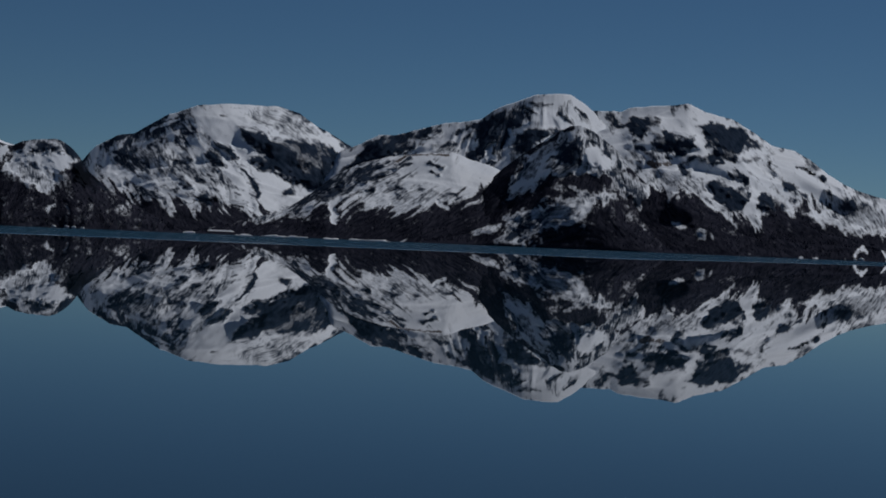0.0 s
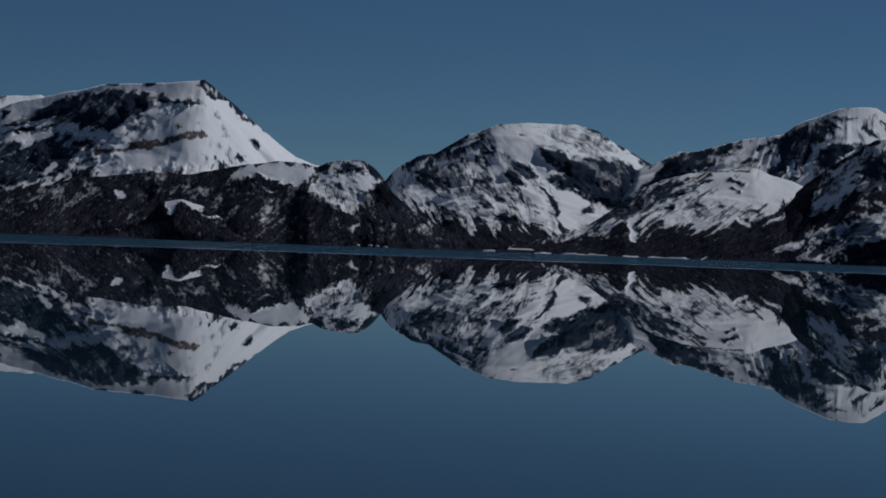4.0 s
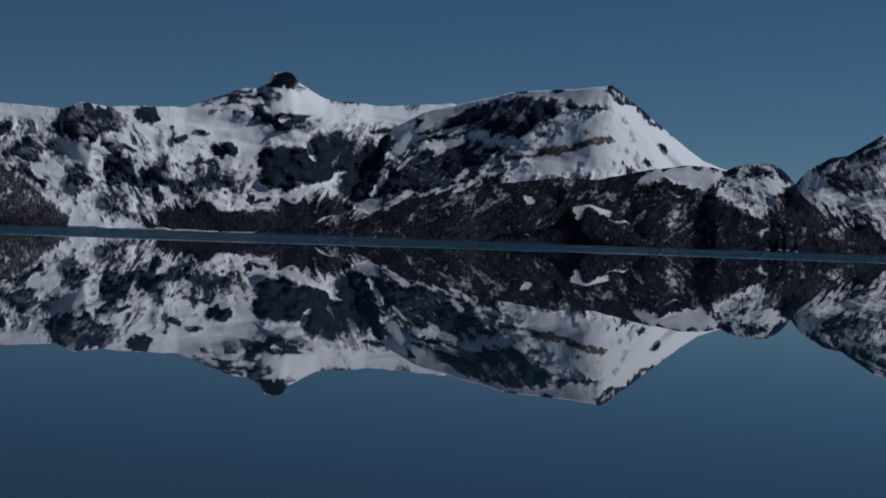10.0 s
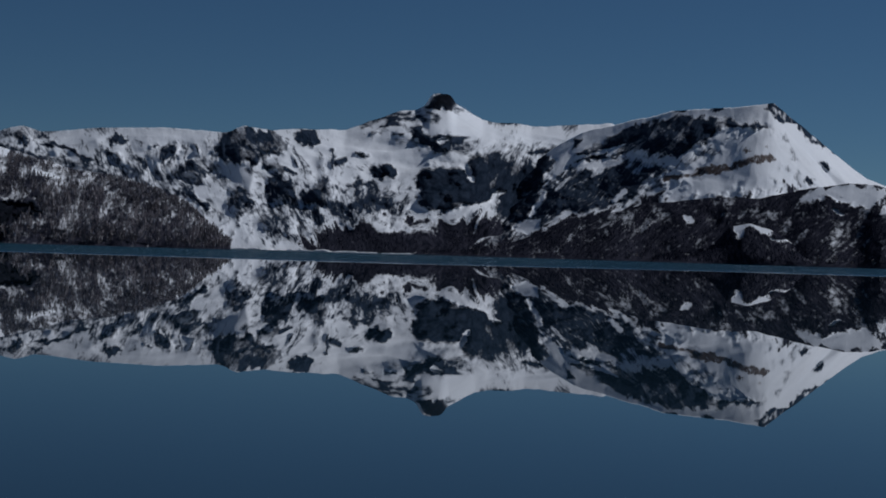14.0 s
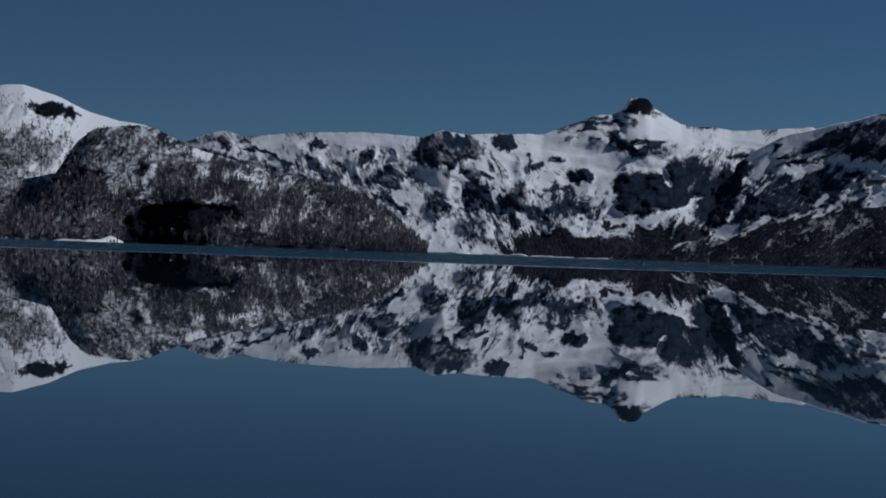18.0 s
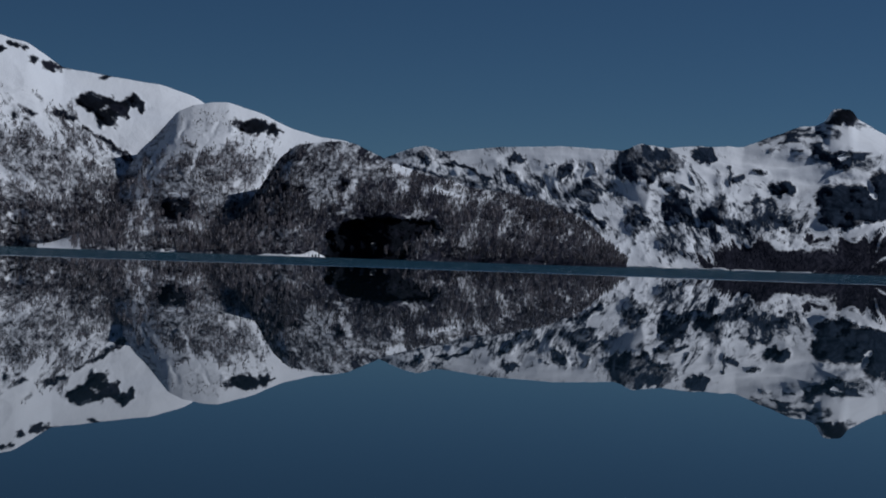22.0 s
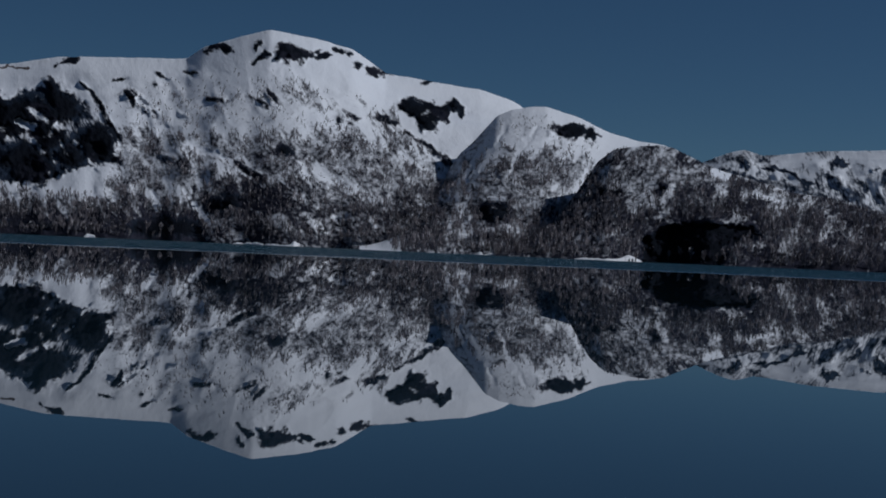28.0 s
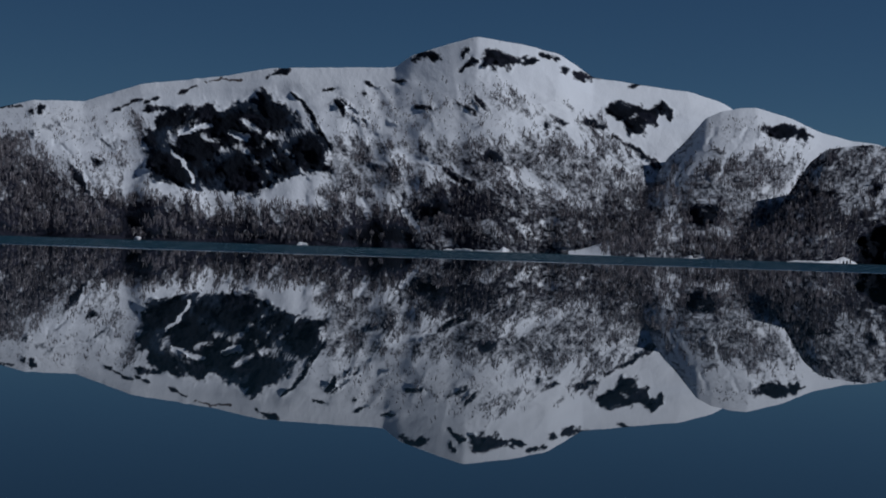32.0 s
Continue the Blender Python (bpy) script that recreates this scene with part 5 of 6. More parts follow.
peak.snow((-1.17, 2.93), (-1.40, 3.20), (-1.47, 3.11), (-1.39, 2.71), (-1.18, 2.49), (-1.04, 2.56))
peak.rock((-2.31, 3.65), (-2.92, 3.70), (-3.36, 3.62), (-3.66, 3.60), (-3.11, 3.35), (-2.51, 2.89), (-2.00, 2.59), (-1.78, 2.83), (-2.03, 3.29))
peak.mixed((-1.76, 4.29), (-2.70, 4.64), (-2.92, 4.48), (-2.56, 4.01), (-1.94, 3.99))
peak.mixed((-3.38, 4.29), (-3.72, 4.51), (-3.84, 4.16), (-3.61, 3.88), (-3.34, 4.04))
peak.mixed((-3.78, 4.08), (-4.29, 4.35), (-4.65, 3.93), (-4.14, 3.74))
peak.mixed((0.89, 2.67), (0.03, 2.93), (-0.67, 3.17), (-0.94, 2.97), (-0.33, 2.72), (0.36, 2.60))
peak.smooth((-2.88, 4.62), (-3.75, 4.68), (-4.65, 4.02), (-5.20, 3.43), (-5.89, 3.37), (-3.77, 4.16))
peak.rock((-2.34, 4.25, 0.051), (-2.76, 4.11, 0.051))
peak.rock((-3.39, 4.06, 0.068), (-3.82, 3.89, 0.068))
peak.rock((-2.59, 4.45, 0.034), (-3.20, 4.37, 0.034))
peak.rock((-3.87, 4.27, 0.034), (-4.16, 4.07, 0.051))
peak.rock((-1.94, 4.16, 0.051), (-2.38, 4.01, 0.068))
peak.rock((2.31, 3.04), (1.79, 3.28), (0.92, 3.45), (0.77, 3.14), (1.78, 2.89))
peak.build("snow peak with dark rocky shoulders")
ridge = Mountain([(0.77, 0.00), (-0.24, 1.10), (-1.09, 1.74), (-1.93, 2.52), (-2.61, 3.02), (-3.28, 3.51), (-3.79, 3.76), (-4.14, 3.77), (-4.67, 3.53), (-5.20, 3.11), (-5.66, 2.55), (-6.28, 2.02), (-7.16, 1.53), (-8.55, 0.90), (-9.75, 0.34)], 2020, 2414, 1.0, 20, 0.02, base="wood", floor=0.1, thin=0.1, sway=((0, 200), (-4.1, -110), (-8, 160)), relief=1.0, lean=((3, -0.9), (-4, -0.4), (-6, 0.6)), seed=12)
ridge.broken((-1.94, 1.96), (-2.53, 2.55), (-3.37, 3.28), (-3.96, 3.73), (-4.48, 3.81), (-5.11, 3.34), (-5.62, 2.53), (-5.24, 2.30), (-4.54, 2.45), (-3.67, 2.42), (-3.07, 2.13), (-2.48, 1.67), (-1.96, 1.56))
ridge.snow((-1.99, 2.84, 0.051), (-2.51, 3.10, 0.051), (-3.36, 3.49, 0.034))
ridge.mixed((-2.58, 2.69), (-3.37, 3.24), (-3.27, 2.82), (-3.07, 2.22), (-2.65, 1.82), (-2.04, 1.69), (-2.32, 2.19), (-2.71, 2.38))
ridge.snow((-2.04, 1.76, 0.068), (-2.47, 1.93, 0.086), (-3.19, 2.29, 0.068))
ridge.snow((-3.00, 2.63, 0.103), (-3.30, 2.89, 0.086))
ridge.snow((-4.25, 3.10), (-4.68, 3.22), (-4.94, 2.90), (-5.16, 2.54), (-4.54, 2.55), (-4.23, 2.79))
ridge.mixed((-1.01, 0.35, 0.068), (-1.74, 0.55, 0.068))
ridge.mixed((-1.75, 0.20, 0.068), (-2.35, 0.53, 0.103), (-3.03, 0.99, 0.103), (-3.45, 1.46, 0.086))
ridge.mixed((-2.04, 0.81, 0.103), (-2.60, 0.94, 0.103))
ridge.mixed((-3.46, 1.22, 0.068), (-3.84, 0.76, 0.068))
ridge.mixed((-2.36, 0.26, 0.051), (-2.46, 0.06, 0.051))
ridge.mixed((-0.86, 0.64, 0.051), (-0.94, 0.91, 0.034))
ridge.mixed((-4.75, 1.67, 0.034), (-5.27, 1.64, 0.051))
ridge.mixed((-2.43, 0.76, 0.068), (-2.94, 1.13, 0.051))
ridge.mixed((-3.41, 2.30, 0.086), (-4.02, 2.39, 0.103), (-4.71, 2.46, 0.086))
ridge.broken((-5.15, 2.54), (-5.76, 2.29), (-6.30, 1.86), (-6.64, 1.28), (-5.98, 1.32), (-5.53, 1.70), (-5.08, 2.03))
ridge.mixed((-5.42, 2.31, 0.086), (-5.95, 1.98, 0.103), (-6.35, 1.51, 0.086))
ridge.broken((-1.67, 0.06), (-2.09, 0.60), (-2.85, 1.12), (-3.45, 1.53), (-3.88, 1.52), (-3.56, 0.93), (-2.88, 0.55), (-2.28, 0.05))
ridge.broken((-3.87, 1.90, 0.068), (-4.40, 1.66, 0.086), (-5.01, 1.56, 0.068))
ridge.broken((-3.73, 3.15, 0.068), (-4.23, 3.52, 0.068), (-4.52, 3.74, 0.051))
ridge.mixed((-2.53, 0.48), (-3.29, 1.14), (-4.23, 1.62), (-4.84, 1.59), (-4.43, 1.05), (-3.49, 0.57), (-2.80, 0.25))
ridge.build("dark rocky ridge above woodland")
east = Mountain([(-2.78, 3.11), (-3.62, 3.66), (-4.47, 4.25), (-5.07, 4.27), (-5.33, 4.24), (-5.58, 4.39), (-6.18, 4.44), (-6.87, 4.49), (-7.38, 4.54), (-7.90, 4.32), (-8.76, 4.13), (-9.28, 3.81), (-9.97, 3.35), (-10.64, 3.23), (-11.15, 2.95), (-11.74, 2.50), (-12.25, 2.21), (-13.41, 1.70), (-15.60, 1.14), (-18.03, 0.56)], 2060, 3107, 1.1, 28, 0.015, floor=0.08, thin=0.24, sway=((-4.5, 200), (-7.4, -160), (-13, 260)), relief=0.9, lean=((0, 0.5),), seed=13)
east.wood((-5.11, 1.29), (-5.63, 1.38), (-6.51, 1.01), (-6.76, 1.25), (-6.30, 1.96), (-6.46, 2.23), (-7.16, 1.91), (-8.13, 1.47), (-8.39, 1.28), (-9.08, 1.23), (-9.44, 0.87), (-9.78, 0.83), (-9.77, 1.14), (-10.60, 1.52), (-11.10, 1.62), (-11.78, 1.41), (-12.11, 1.76), (-12.79, 1.31), (-13.44, 0.99), (-18.02, 0.81), (-18.06, -0.10), (-5.18, -0.32))
east.mixed((-10.94, 1.56), (-11.77, 1.85), (-12.26, 1.95), (-13.42, 1.48), (-13.44, 0.97), (-12.63, 1.11), (-11.96, 1.34))
east.mixed((-5.50, 2.45), (-7.14, 2.55), (-8.24, 1.72), (-8.77, 1.22), (-7.19, 1.30), (-6.30, 1.96))
# shaded gully and bowls laid as rock, their shade put into the colour
east.rock((-4.68, 4.20), (-5.08, 4.17), (-5.42, 3.84), (-5.50, 3.67), (-5.22, 3.69), (-4.91, 3.96))
east.rock((-5.60, 4.11), (-5.95, 4.15), (-6.52, 4.05), (-6.39, 3.82), (-6.06, 3.46), (-5.72, 3.36), (-5.50, 3.53), (-5.56, 3.84))
east.rock((-6.37, 3.53), (-6.74, 3.71), (-7.06, 3.58), (-7.12, 3.07), (-6.78, 2.88), (-6.42, 3.11))
east.rock((-7.15, 3.59), (-7.52, 3.63), (-7.79, 3.30), (-7.92, 3.09), (-7.20, 3.07))
east.rock((-7.73, 3.92), (-8.02, 4.05), (-8.63, 3.95), (-9.06, 3.82), (-9.35, 3.66), (-9.20, 3.28), (-8.88, 2.83), (-8.33, 2.90), (-8.01, 3.17), (-7.87, 3.44))
east.rock((-9.29, 3.52), (-9.70, 3.50), (-9.63, 3.24), (-9.25, 3.28))
east.rock((-8.92, 2.92), (-9.64, 3.05), (-9.48, 2.73), (-9.02, 2.74))
east.mixed((-5.51, 3.27), (-5.90, 3.14), (-6.17, 2.95), (-6.53, 2.70), (-5.75, 2.57), (-5.44, 2.92))
east.rock((-5.90, 3.23, 0.068), (-6.25, 3.00, 0.086), (-6.52, 2.80, 0.068))
east.earth((-5.92, 2.75), (-6.26, 2.84), (-6.92, 2.78), (-6.99, 2.68), (-6.27, 2.57))
east.rock((-6.96, 2.70), (-7.63, 3.03), (-8.15, 3.00), (-8.62, 2.77), (-8.33, 2.71), (-7.64, 2.81), (-7.14, 2.55))
east.rock((-7.14, 2.51), (-7.57, 2.56), (-7.72, 2.26), (-7.32, 2.33))
east.rock((-7.93, 2.23), (-8.43, 2.37), (-8.70, 2.17), (-9.40, 1.83), (-9.33, 1.45), (-8.91, 1.30), (-8.21, 1.68), (-7.93, 2.02))
east.rock((-8.51, 2.49), (-8.85, 2.57), (-9.37, 2.42), (-9.47, 2.11), (-9.13, 2.13), (-8.78, 2.26))
east.rock((-9.50, 1.32), (-9.69, 1.84), (-9.99, 1.92), (-10.20, 1.78), (-10.55, 1.79), (-10.57, 1.39), (-10.19, 1.16), (-9.59, 1.22))
east.rock((-9.83, 2.85, 0.034), (-10.05, 2.60, 0.051))
east.rock((-10.72, 2.71, 0.051), (-11.23, 2.60, 0.051))
east.rock((-11.44, 2.44, 0.068), (-11.58, 2.36, 0.051))
east.rock((-11.50, 2.15), (-11.72, 2.19), (-11.96, 1.94), (-11.77, 1.87))
east.rock((-12.19, 1.78), (-12.44, 1.84), (-12.53, 1.54), (-12.29, 1.44))
east.rock((-10.31, 2.35, 0.051), (-10.75, 1.99, 0.086), (-11.01, 1.86, 0.068))
east.snow((-6.67, 2.08, 0.068), (-7.25, 1.82, 0.068), (-7.97, 1.52, 0.051))
east.snow((-9.43, 2.25, 0.086), (-9.50, 1.77, 0.068), (-9.33, 1.35, 0.086))
east.smooth((-10.02, 3.25), (-10.53, 3.10), (-11.40, 2.52), (-11.93, 2.03), (-11.26, 1.92), (-10.21, 2.66))
east.smooth((-5.85, 4.32), (-7.06, 4.45), (-8.62, 4.07), (-9.84, 3.42), (-8.79, 3.99), (-7.76, 4.09), (-7.08, 4.02), (-6.38, 4.17))
east.darkwood((-5.44, 1.68), (-6.31, 1.75), (-7.18, 1.61), (-8.22, 1.41), (-8.91, 1.19), (-9.60, 1.12), (-10.44, 1.35), (-11.28, 1.42), (-12.29, 1.25), (-13.44, 0.96), (-13.50, -0.47), (-5.37, -0.83))
east.snow((-9.45, 2.11, 0.068), (-9.50, 1.73, 0.068), (-9.37, 1.31, 0.068))
east.mixed((-11.12, 1.28), (-11.95, 1.48), (-12.63, 1.28), (-13.44, 1.02), (-13.45, 0.72), (-12.31, 0.88))
east.snow((-12.56, 0.10, 0.051), (-12.62, 0.24, 0.086), (-12.80, 0.30, 0.068), (-12.94, 0.20, 0.034))
east.snow((-10.93, -0.02, 0.051), (-11.42, -0.03, 0.034))
east.mixed((-7.92, 0.70, 0.068), (-7.97, 0.43, 0.068))
east.mixed((-8.22, 0.59, 0.034), (-8.24, 0.44, 0.034))
east.mixed((-7.12, 0.84, 0.068), (-7.32, 0.68, 0.051))
east.build("wide snow peak with shaded bowls above woodland")

# ---- woodland ----
def bark_material(name, dark, light, pale, frost):
    m = Nodes(name)
    n = m.tree.nodes.new("ShaderNodeNewGeometry")
    tone = n.outputs["Random Per Island"]
    stand = m.step(m.noise(0.022, 4, 0.62), 0.3, 0.7)
    grey = m.math("ADD", m.math("MULTIPLY", tone, 0.45), m.math("MULTIPLY", stand, 0.55))
    col = m.mix(m.step(tone, pale, pale + 0.05), m.mix(grey, dark, light), frost)
    return m.finish(col, 0.95, Specular_IOR_Level=0.05)


BARK = bark_material("bare_branches", c3(0.052, 0.049, 0.056), c3(0.36, 0.325, 0.335), 0.86, c3(0.62, 0.60, 0.61))
# same bare branches for backlit far slopes: shade and blue haze in the colour
BACKLIT_BARK = bark_material("backlit_far_branches", c3(0.014, 0.017, 0.031), c3(0.036, 0.038, 0.060), 0.95, c3(0.12, 0.12, 0.14))
RNG = np.random.default_rng(11)


def spike(base, tip, r, sides=3):
    """A thin tapered branch, as triangles."""
    base, tip = np.array(base, float), np.array(tip, float)
    d = tip - base
    side = np.cross(d, (0.3, 0.5, 0.8) if abs(d[2]) < 0.9 * np.linalg.norm(d) else (1, 0, 0))
    side /= np.linalg.norm(side)
    up = np.cross(d / np.linalg.norm(d), side)
    ring = [base + r * (math.cos(2 * math.pi * k / sides) * side + math.sin(2 * math.pi * k / sides) * up) for k in range(sides)]
    return [(ring[k], ring[(k + 1) % sides], tip) for k in range(sides)]


def tree_shape(rng, limbs=6, twigs=18):
    """A bare winter beech one unit high: trunk and limbs, and fans of twigs."""
    lean = rng.uniform(-0.06, 0.06, 2)
    trunk = spike((0, 0, -0.08), (lean[0], lean[1], 0.95), 0.03, 4)
    ends = []
    for k in range(limbs):
        h, a = rng.uniform(0.18, 0.7), rng.uniform(0, 2 * math.pi)
        reach = rng.uniform(0.16, 0.34) * (1.15 - 0.6 * h)
        b = np.array((lean[0] * h, lean[1] * h, h))
        t = b + (math.cos(a) * reach, math.sin(a) * reach, rng.uniform(0.22, 0.42))
        trunk += spike(b, t, 0.014)
        ends += [b + (t - b) * f for f in (0.45, 0.7, 0.95)]
    crown = []
    for k in range(twigs):
        p = ends[rng.integers(len(ends))] + rng.normal(0, 0.03, 3)
        q = p + np.array((rng.normal(0, 0.06), rng.normal(0, 0.06), rng.uniform(0.08, 0.24)))
        w = rng.normal(0, 0.055, 3)
        crown.append((p - w * 0.5, p + w, q))
    return np.array(trunk), np.array(crown)


def stand_shape(rng, plumes=5):
    """A bare winter beech one unit high as it looks in a far stand: a stem, and upright plumes of twigs."""
    tris = spike((0, 0, -0.08), (rng.uniform(-0.05, 0.05), 0, 0.8), 0.03)
    for k in range(plumes):
        a, reach = rng.uniform(0, 2 * math.pi), rng.uniform(0.03, 0.26)
        low = np.array((math.cos(a) * reach * 0.6, math.sin(a) * reach * 0.6, rng.uniform(0.0, 0.35)))
        high = low + (math.cos(a) * reach * 0.7, math.sin(a) * reach * 0.7, rng.uniform(0.4, 0.75))
        wide, mid = rng.uniform(0.03, 0.065), low + (high - low) * rng.uniform(0.45, 0.7)
        turn = rng.uniform(0, math.pi)
        ring = [mid + wide * np.array((math.cos(turn + 2.1 * i), math.sin(turn + 2.1 * i), rng.uniform(-0.4, 0.4))) for i in range(3)]
        for i in range(3):
            tris += [(low, ring[i], ring[(i + 1) % 3]), (ring[i], high, ring[(i + 1) % 3])]
    return np.array(tris)


SHAPES = [stand_shape(RNG) for k in range(9)]


def forest(hill, spacing, height, label, bark=BARK, keep=1.0):
    """Bare trees all over the wooded part of a hill, as one stand."""
    cell = np.abs(np.gradient(hill.D, axis=0) * np.gradient(hill.X, axis=1))
    p = np.clip(hill.wood_here, 0, 1) * cell / spacing ** 2 * keep
    p[:2] *= 0.5
    p[-2:] = 0
    pick = np.repeat(np.arange(p.size), RNG.poisson(p.ravel()))
    if len(pick) == 0:
        return
    m, n = hill.A.shape
    j, i = np.minimum(pick // n, m - 2), np.minimum(pick % n, n - 2)
    fu, fv = RNG.random(len(pick)), RNG.random(len(pick))

    def at(F):
        return (F[j, i] * (1 - fv) + F[j + 1, i] * fv) * (1 - fu) + (F[j, i + 1] * (1 - fv) + F[j + 1, i + 1] * fv) * fu

    az, D, Z, W = np.radians(at(hill.A)), at(hill.D), at(hill.Z), at(hill.wood_here)
    ok = Z > 0.8
    az, D, Z, W = az[ok], D[ok], Z[ok], W[ok]
    S = at(hill.s)[ok]
    H = height * RNG.uniform(0.6, 1.25, len(az)) * (0.3 + 0.7 * W) * (1 - 0.6 * ramp(S, 0.75, 0.97))
    turn, kind = RNG.uniform(0, 2 * np.pi, len(az)), RNG.integers(len(SHAPES), size=len(az))
    soup = []
    for k, shape in enumerate(SHAPES):
        here = kind == k
        t = shape.reshape(-1, 3)
        c, s_ = np.cos(turn[here])[:, None], np.sin(turn[here])[:, None]
        h = H[here][:, None]
        wide = 0.85
        x = (t[:, 0] * c - t[:, 1] * s_) * h * wide - (np.sin(az[here]) * D[here])[:, None]
        y = (t[:, 0] * s_ + t[:, 1] * c) * h * wide + (np.cos(az[here]) * D[here])[:, None]
        z = t[:, 2] * h + Z[here][:, None]
        soup.append(np.stack([x, y, z], -1).reshape(-1, 3))
    co = np.concatenate(soup)
    ob = mesh_object("woodland", co, np.arange(len(co)).reshape(-1, 3), bark, False)
    tagged(ob, label, "woodland", kind="stuff")
    return ob


forest(dome, 3.7, 8.0, "bare grey-brown beech woodland on the dome's snowy lower slopes")
forest(second, 3.6, 8.0, "bare beech woodland with snow chutes below the small dome")
forest(spur, 3.6, 8.5, "dense bare beech woodland on the low lakeside spur")
forest(pyramid, 6.5, 4.5, "thin bare woodland at the foot of the long wall", BACKLIT_BARK)
forest(corner, 6.8, 4.5, "bare woodland on the lower slopes of the rocky mountain", BACKLIT_BARK)
forest(foothill, 5.6, 5.0, "dense dark beech woodland on the foothill", BACKLIT_BARK)
forest(hillock, 4.2, 6.0, "dark beech woodland on the small hillock", BACKLIT_BARK)
forest(valley, 8.5, 4.5, "bare woodland along the valley floor", BACKLIT_BARK)
forest(snowhill, 7.0, 4.5, "dark beech woodland below the bright snow hill", BACKLIT_BARK)
forest(ridge, 7.0, 4.5, "dark beech woodland with snow patches below the ridge", BACKLIT_BARK)
forest(east, 7.5, 4.5, "wide dark beech woodland along the eastern shore", BACKLIT_BARK)


# ---- the shore ----
def snow_material():
    m = Nodes("shore_snow")
    n = m.noise(0.5, 4, 0.6)
    return m.finish(m.mix(n, c3(0.7, 0.73, 0.78), c3(0.88, 0.88, 0.88)), 0.6, m.bump(n, 0.5, 0.5))


def wood_material():
    m = Nodes("wet_dark_timber")
    n = m.noise(3.0, 4, 0.6, (1, 1, 0.2))
    return m.finish(m.mix(n, c3(0.015, 0.013, 0.012), c3(0.05, 0.042, 0.035)), 0.8, m.bump(n, 0.4, 0.05))


SNOW, TIMBER = snow_material(), wood_material()


def shore_distance(hill, az):
    """How far away the waterline of a hill is at this azimuth."""
    i = int(np.clip(round((az - hill.A[0, 0]) / (hill.A[0, 1] - hill.A[0, 0])), 0, hill.A.shape[1] - 1))
    return float(np.interp(0.2, hill.Z[:6, i], hill.D[:6, i]))


def polar(az, d, z=0.0):
    return Vector((-math.sin(radians(az)) * d, math.cos(radians(az)) * d, z))


def snow_bank(hill, left, right, height, hump=None):
    """A low drift of snow along the waterline."""
    n = max(12, int(abs(left - right) / 0.03))
    az = np.linspace(left, right, n)
    d0 = np.array([shore_distance(hill, a) for a in az]) - 3
    t = np.linspace(0, 1, n)
    ends = np.clip(np.minimum(t, 1 - t) * 9, 0, 1) ** 0.6
    h = height * ends * (0.75 + 0.5 * fbm(az * 6, az * 0 + left, 4))
    if hump:
        h = h + hump[1] * np.exp(-((az - hump[0]) / hump[2]) ** 2)
    sections = np.array([(-3.0, -0.6), (-2.2, 0.45), (0.0, 0.85), (3.5, 1.0), (9.0, 0.9), (14.0, -0.8)])
    D = d0[None, :] + sections[:, :1]
    Z = np.where(sections[:, 1:] > 0, h[None, :] * sections[:, 1:], sections[:, 1:])
    r = np.radians(az)[None, :]
    co = np.stack([-np.sin(r) * D, np.cos(r) * D, Z], -1).reshape(-1, 3)
    ob = mesh_object("snow_bank", co, grid_faces(6, n), SNOW)
    return tagged(ob, "low white drift of snow lying along the lake shore", "snow bank", group="snow banks on the shore")


def box(bm, size, m):
    bmesh.ops.create_cube(bm, size=1, matrix=m @ Matrix.Diagonal((*size, 1)))


def part(name, bm, mat, parent, label=""):
    me = bpy.data.meshes.new(name)
    bm.to_mesh(me), bm.free()
    me.materials.append(mat)
    ob = new(name, me)
    ob.parent = parent
    if label:
        tagged(ob, label)
    return ob


def mooring_post(place, height, radius):
    root = tagged(new("mooring_post"), "dark weathered timber mooring post standing at the snowy shore", "post", group="posts at the landing")
    root.location = place
    bm = bmesh.new()
    bmesh.ops.create_cone(bm, cap_ends=True, segments=10, radius1=radius, radius2=radius * 0.8, depth=height + 1.5, matrix=Matrix.Translation((0, 0, height / 2 - 0.75)))
    part("shaft", bm, TIMBER, root)
    bm = bmesh.new()
    bmesh.ops.create_icosphere(bm, subdivisions=2, radius=radius * 0.95, matrix=Matrix.Translation((0, 0, height)) @ Matrix.Diagonal((1, 1, 0.4, 1)))
    part("cap", bm, TIMBER, root)
    return root


def jetty(hill, left, right):
    """A snow-covered landing stage on timber legs along the shore."""
    mid = (left + right) / 2
    d = shore_distance(hill, mid) - 6
    length = radians(left - right) * d
    root = tagged(new("jetty"), "long snow-covered landing stage on dark timber legs", "jetty")
    root.matrix_world = pose(*polar(mid, d), 0, 0, mid)
    bm = bmesh.new()
    box(bm, (length, 4.0, 0.3), Matrix.Translation((0, 0, 3.3)))
    part("deck", bm, TIMBER, root)
    n = int(length / 3)
    bm = bmesh.new()
    bmesh.ops.create_grid(bm, x_segments=n * 3, y_segments=6, size=0.5)
    for v in bm.verts:
        v.co.x *= length * 1.01
        v.co.y *= 4.2
        edge = (1 - (abs(v.co.x) / (length / 2)) ** 8) * min(1.0, (v.co.y + 2.1) / 3.4)
        v.co.z = 3.47 + 1.9 * max(edge, 0) * (0.8 + 0.4 * noise.noise((v.co.x * 0.4, v.co.y * 0.4, 2)))
    part("snow_cover", bm, SNOW, root, "thick white snow lying on the deck")
    for k in range(n + 1):
        for y in (-1.7, 1.7):
            bm = bmesh.new()
            x = -length / 2 + 0.4 + k * (length - 0.8) / n
            bmesh.ops.create_cone(bm, cap_ends=True, segments=8, radius1=0.3, radius2=0.25, depth=4.8, matrix=Matrix.Translation((x, y, 1.0)))
            part("leg", bm, TIMBER, root)
    return root


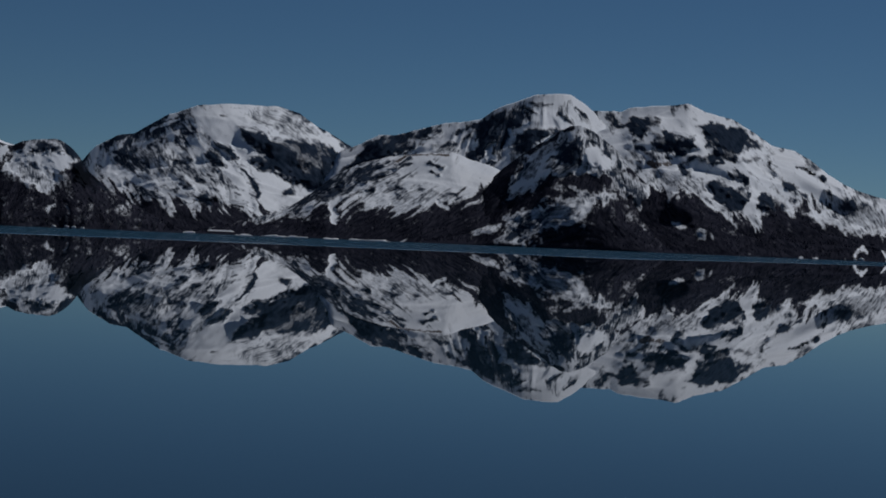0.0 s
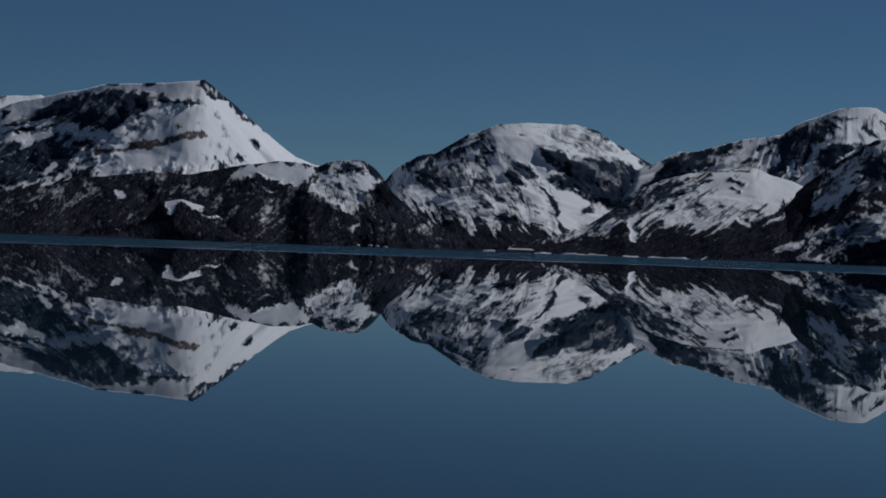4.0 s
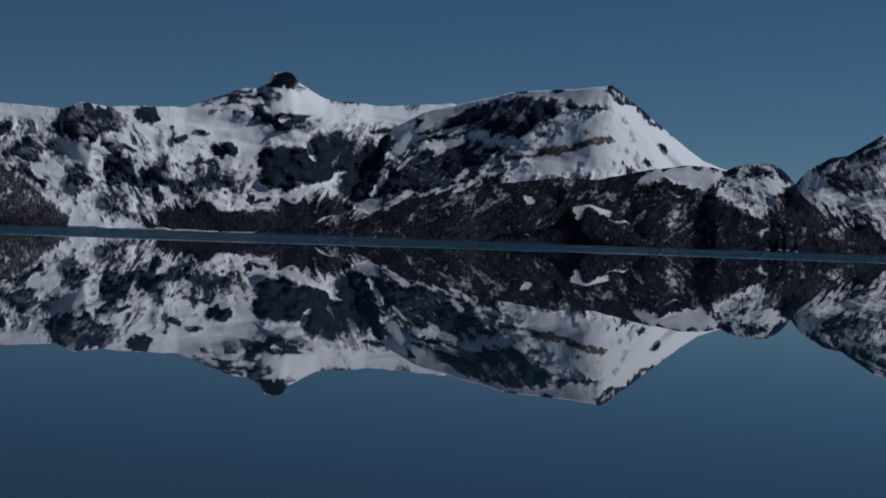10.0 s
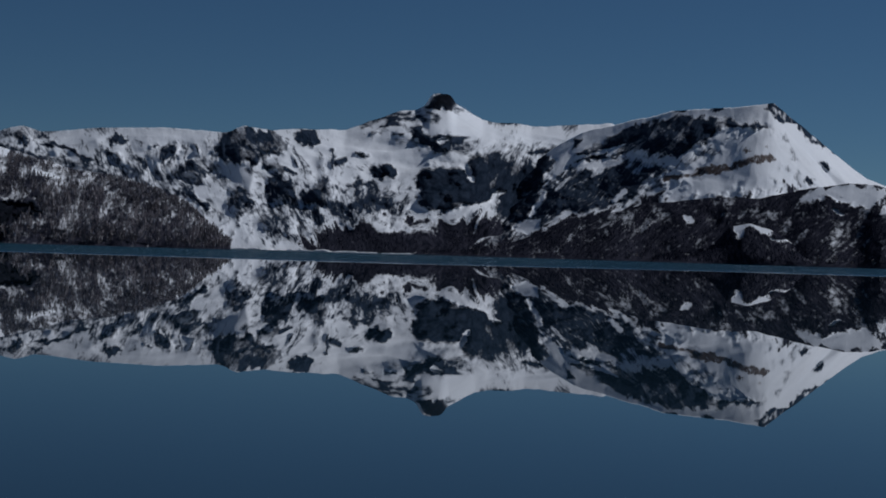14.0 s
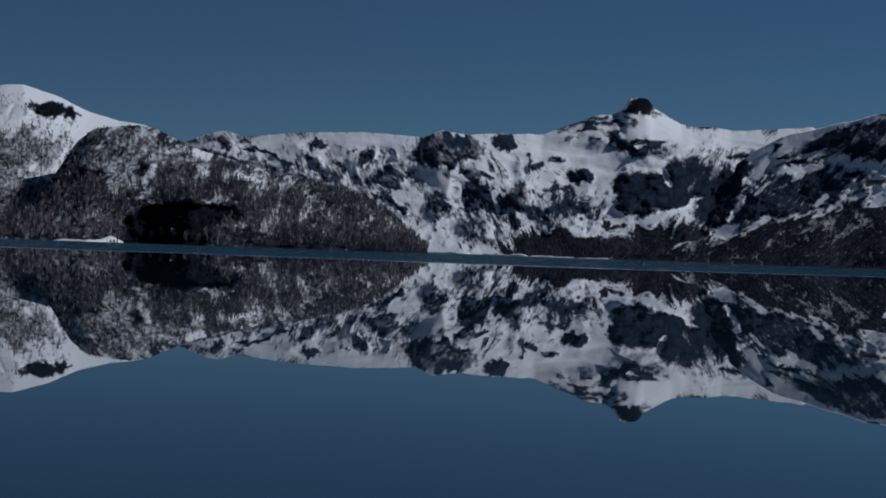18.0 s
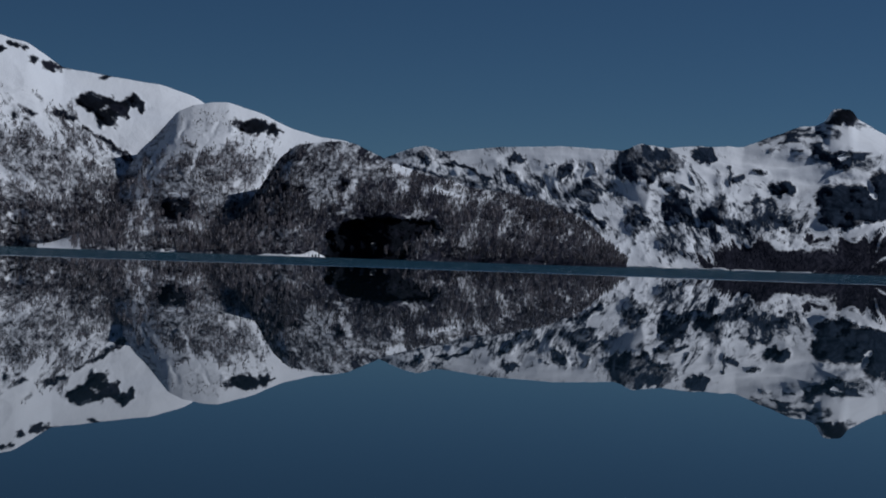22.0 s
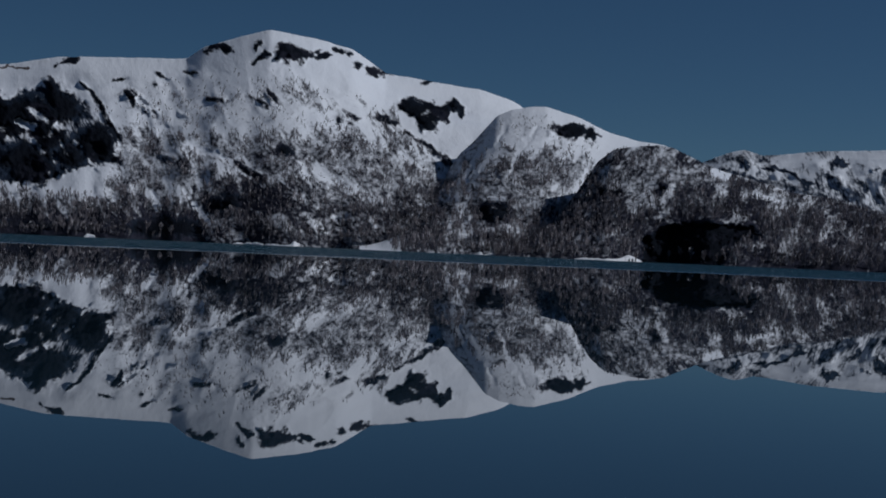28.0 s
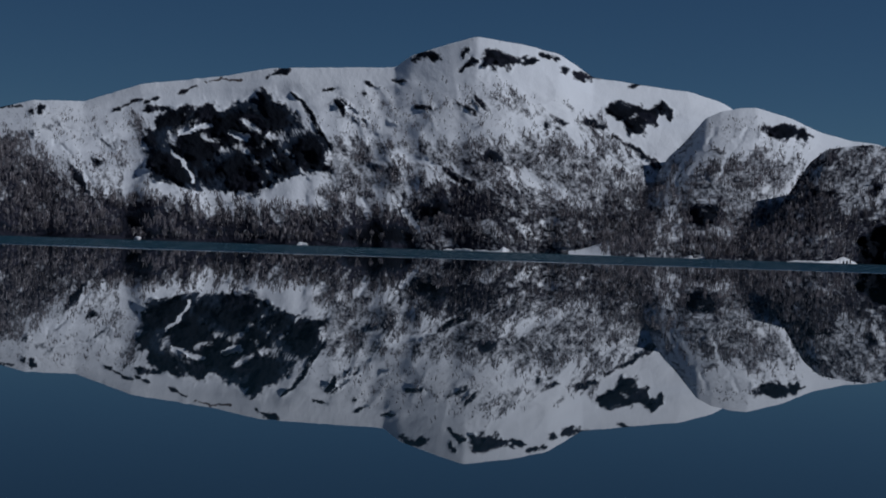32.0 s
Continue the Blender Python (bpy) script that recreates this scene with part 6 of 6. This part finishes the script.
def boulder(place, size, seed):
    """A shore boulder with a cap of snow."""
    root = tagged(new("boulder"), "dark shore boulder with a thick cap of snow", "boulder", group="boulders on the shore")
    root.location = place
    for name, mat, flat, up, grow in (("stone", ROCK, 0.75, 0.25, 1.0), ("snow_cap", SNOW, 0.5, 0.62, 0.92)):
        bm = bmesh.new()
        bmesh.ops.create_icosphere(bm, subdivisions=3, radius=size)
        for v in bm.verts:
            v.co *= grow * (1 + 0.28 * noise.noise(v.co / size * 1.3 + Vector((seed, 0, 0))))
            v.co.z = v.co.z * flat + up * size
        ob = part(name, bm, mat, root)
        ob.data.shade_smooth()
    return root


snow_bank(dome, 55.30, 54.34, 1.6)
snow_bank(dome, 54.34, 53.29, 1.5, (53.38, 2.6, 0.12))
snow_bank(second, 47.88, 45.79, 1.4)
snow_bank(second, 45.71, 44.58, 1.0)
snow_bank(spur, 44.76, 42.66, 1.2, (43.04, 3.4, 0.25))
snow_bank(dome, 59.81, 59.46, 2.5)
snow_bank(pyramid, 33.36, 32.01, 2.6)
snow_bank(pyramid, 32.01, 30.18, 2.2)
snow_bank(pyramid, 30.18, 28.78, 1.6)
snow_bank(pyramid, 28.69, 25.64, 1.3)
snow_bank(pyramid, 26.12, 25.68, 1.6)
snow_bank(snowhill, 8.05, 7.64, 2.2)
snow_bank(snowhill, 6.44, 5.90, 2.0)
snow_bank(snowhill, 5.62, 4.16, 2.0)
snow_bank(snowhill, 3.74, 3.22, 1.6)
snow_bank(snowhill, 2.95, 1.64, 1.2)
jetty(snowhill, 7.29, 6.46)
mooring_post(polar(42.85, shore_distance(spur, 42.85) - 11), 3.6, 0.45)
mooring_post(polar(43.05, shore_distance(spur, 43.05) - 11), 1.3, 0.6)
mooring_post(polar(42.95, shore_distance(spur, 42.95) - 11), 1.6, 0.6)
boulder(polar(-12.76, shore_distance(east, -12.76) - 1), 3.2, 0)
boulder(polar(-12.57, shore_distance(east, -12.57) - 1), 2.0, 1)
boulder(polar(53.35, shore_distance(dome, 53.35) - 1), 2.6, 2)
boulder(polar(64.66, shore_distance(dome, 64.66) - 1), 2.4, 3)
boulder(polar(59.55, shore_distance(dome, 59.55) - 1), 1.8, 4)
boulder(polar(47.67, shore_distance(second, 47.67) - 1), 1.8, 5)
boulder(polar(-2.51, shore_distance(ridge, -2.51) - 1), 2.6, 6)
boulder(polar(11.91, shore_distance(foothill, 11.91) - 1), 2.4, 7)
boulder(polar(11.31, shore_distance(foothill, 11.31) - 1), 2.2, 8)
boulder(polar(11.53, shore_distance(foothill, 11.53) - 1), 2.6, 9)
boulder(polar(11.05, shore_distance(foothill, 11.05) - 1), 1.8, 10)
boulder(polar(50.67, shore_distance(dome, 50.67) - 1), 1.6, 11)
boulder(polar(45.88, shore_distance(second, 45.88) - 1), 1.8, 12)


def lone_trees(hill, left, right, count):
    """Single bare trees along the waterline."""
    for k in range(count):
        az = left + (right - left) * (k + RNG.uniform(0.1, 0.9)) / count
        d = shore_distance(hill, az) + RNG.uniform(3, 12)
        i = int(np.clip(round((az - hill.A[0, 0]) / (hill.A[0, 1] - hill.A[0, 0])), 0, hill.A.shape[1] - 1))
        z = float(np.interp(d, hill.D[:8, i], hill.Z[:8, i]))
        h = RNG.uniform(6.0, 9.5)
        kind = FINE[int(RNG.integers(len(FINE)))]
        root = tagged(new("bare_tree"), "leafless grey-brown beech tree at the snowy waterline", "tree", group="trees along the shore")
        root.matrix_world = pose(*polar(az, d, z - 0.2), 0, 0, float(RNG.uniform(0, 360))) @ Matrix.Scale(h, 4)
        for name, me in kind:
            new(name, me).parent = root


FINE = []
for k in range(5):
    pair = []
    for name, tris in zip(("trunk", "crown"), tree_shape(RNG, 14, 70)):
        ob = mesh_object(name, tris.reshape(-1, 3), np.arange(len(tris) * 3).reshape(-1, 3), BARK, False)
        pair.append((name, ob.data))
        bpy.data.objects.remove(ob)
    FINE.append(pair)
lone_trees(dome, 67.76, 56.76, 22)
lone_trees(dome, 53.21, 48.05, 16)
lone_trees(second, 47.53, 44.76, 9)
lone_trees(spur, 42.53, 33.80, 24)
lone_trees(foothill, 21.34, 8.63, 26)
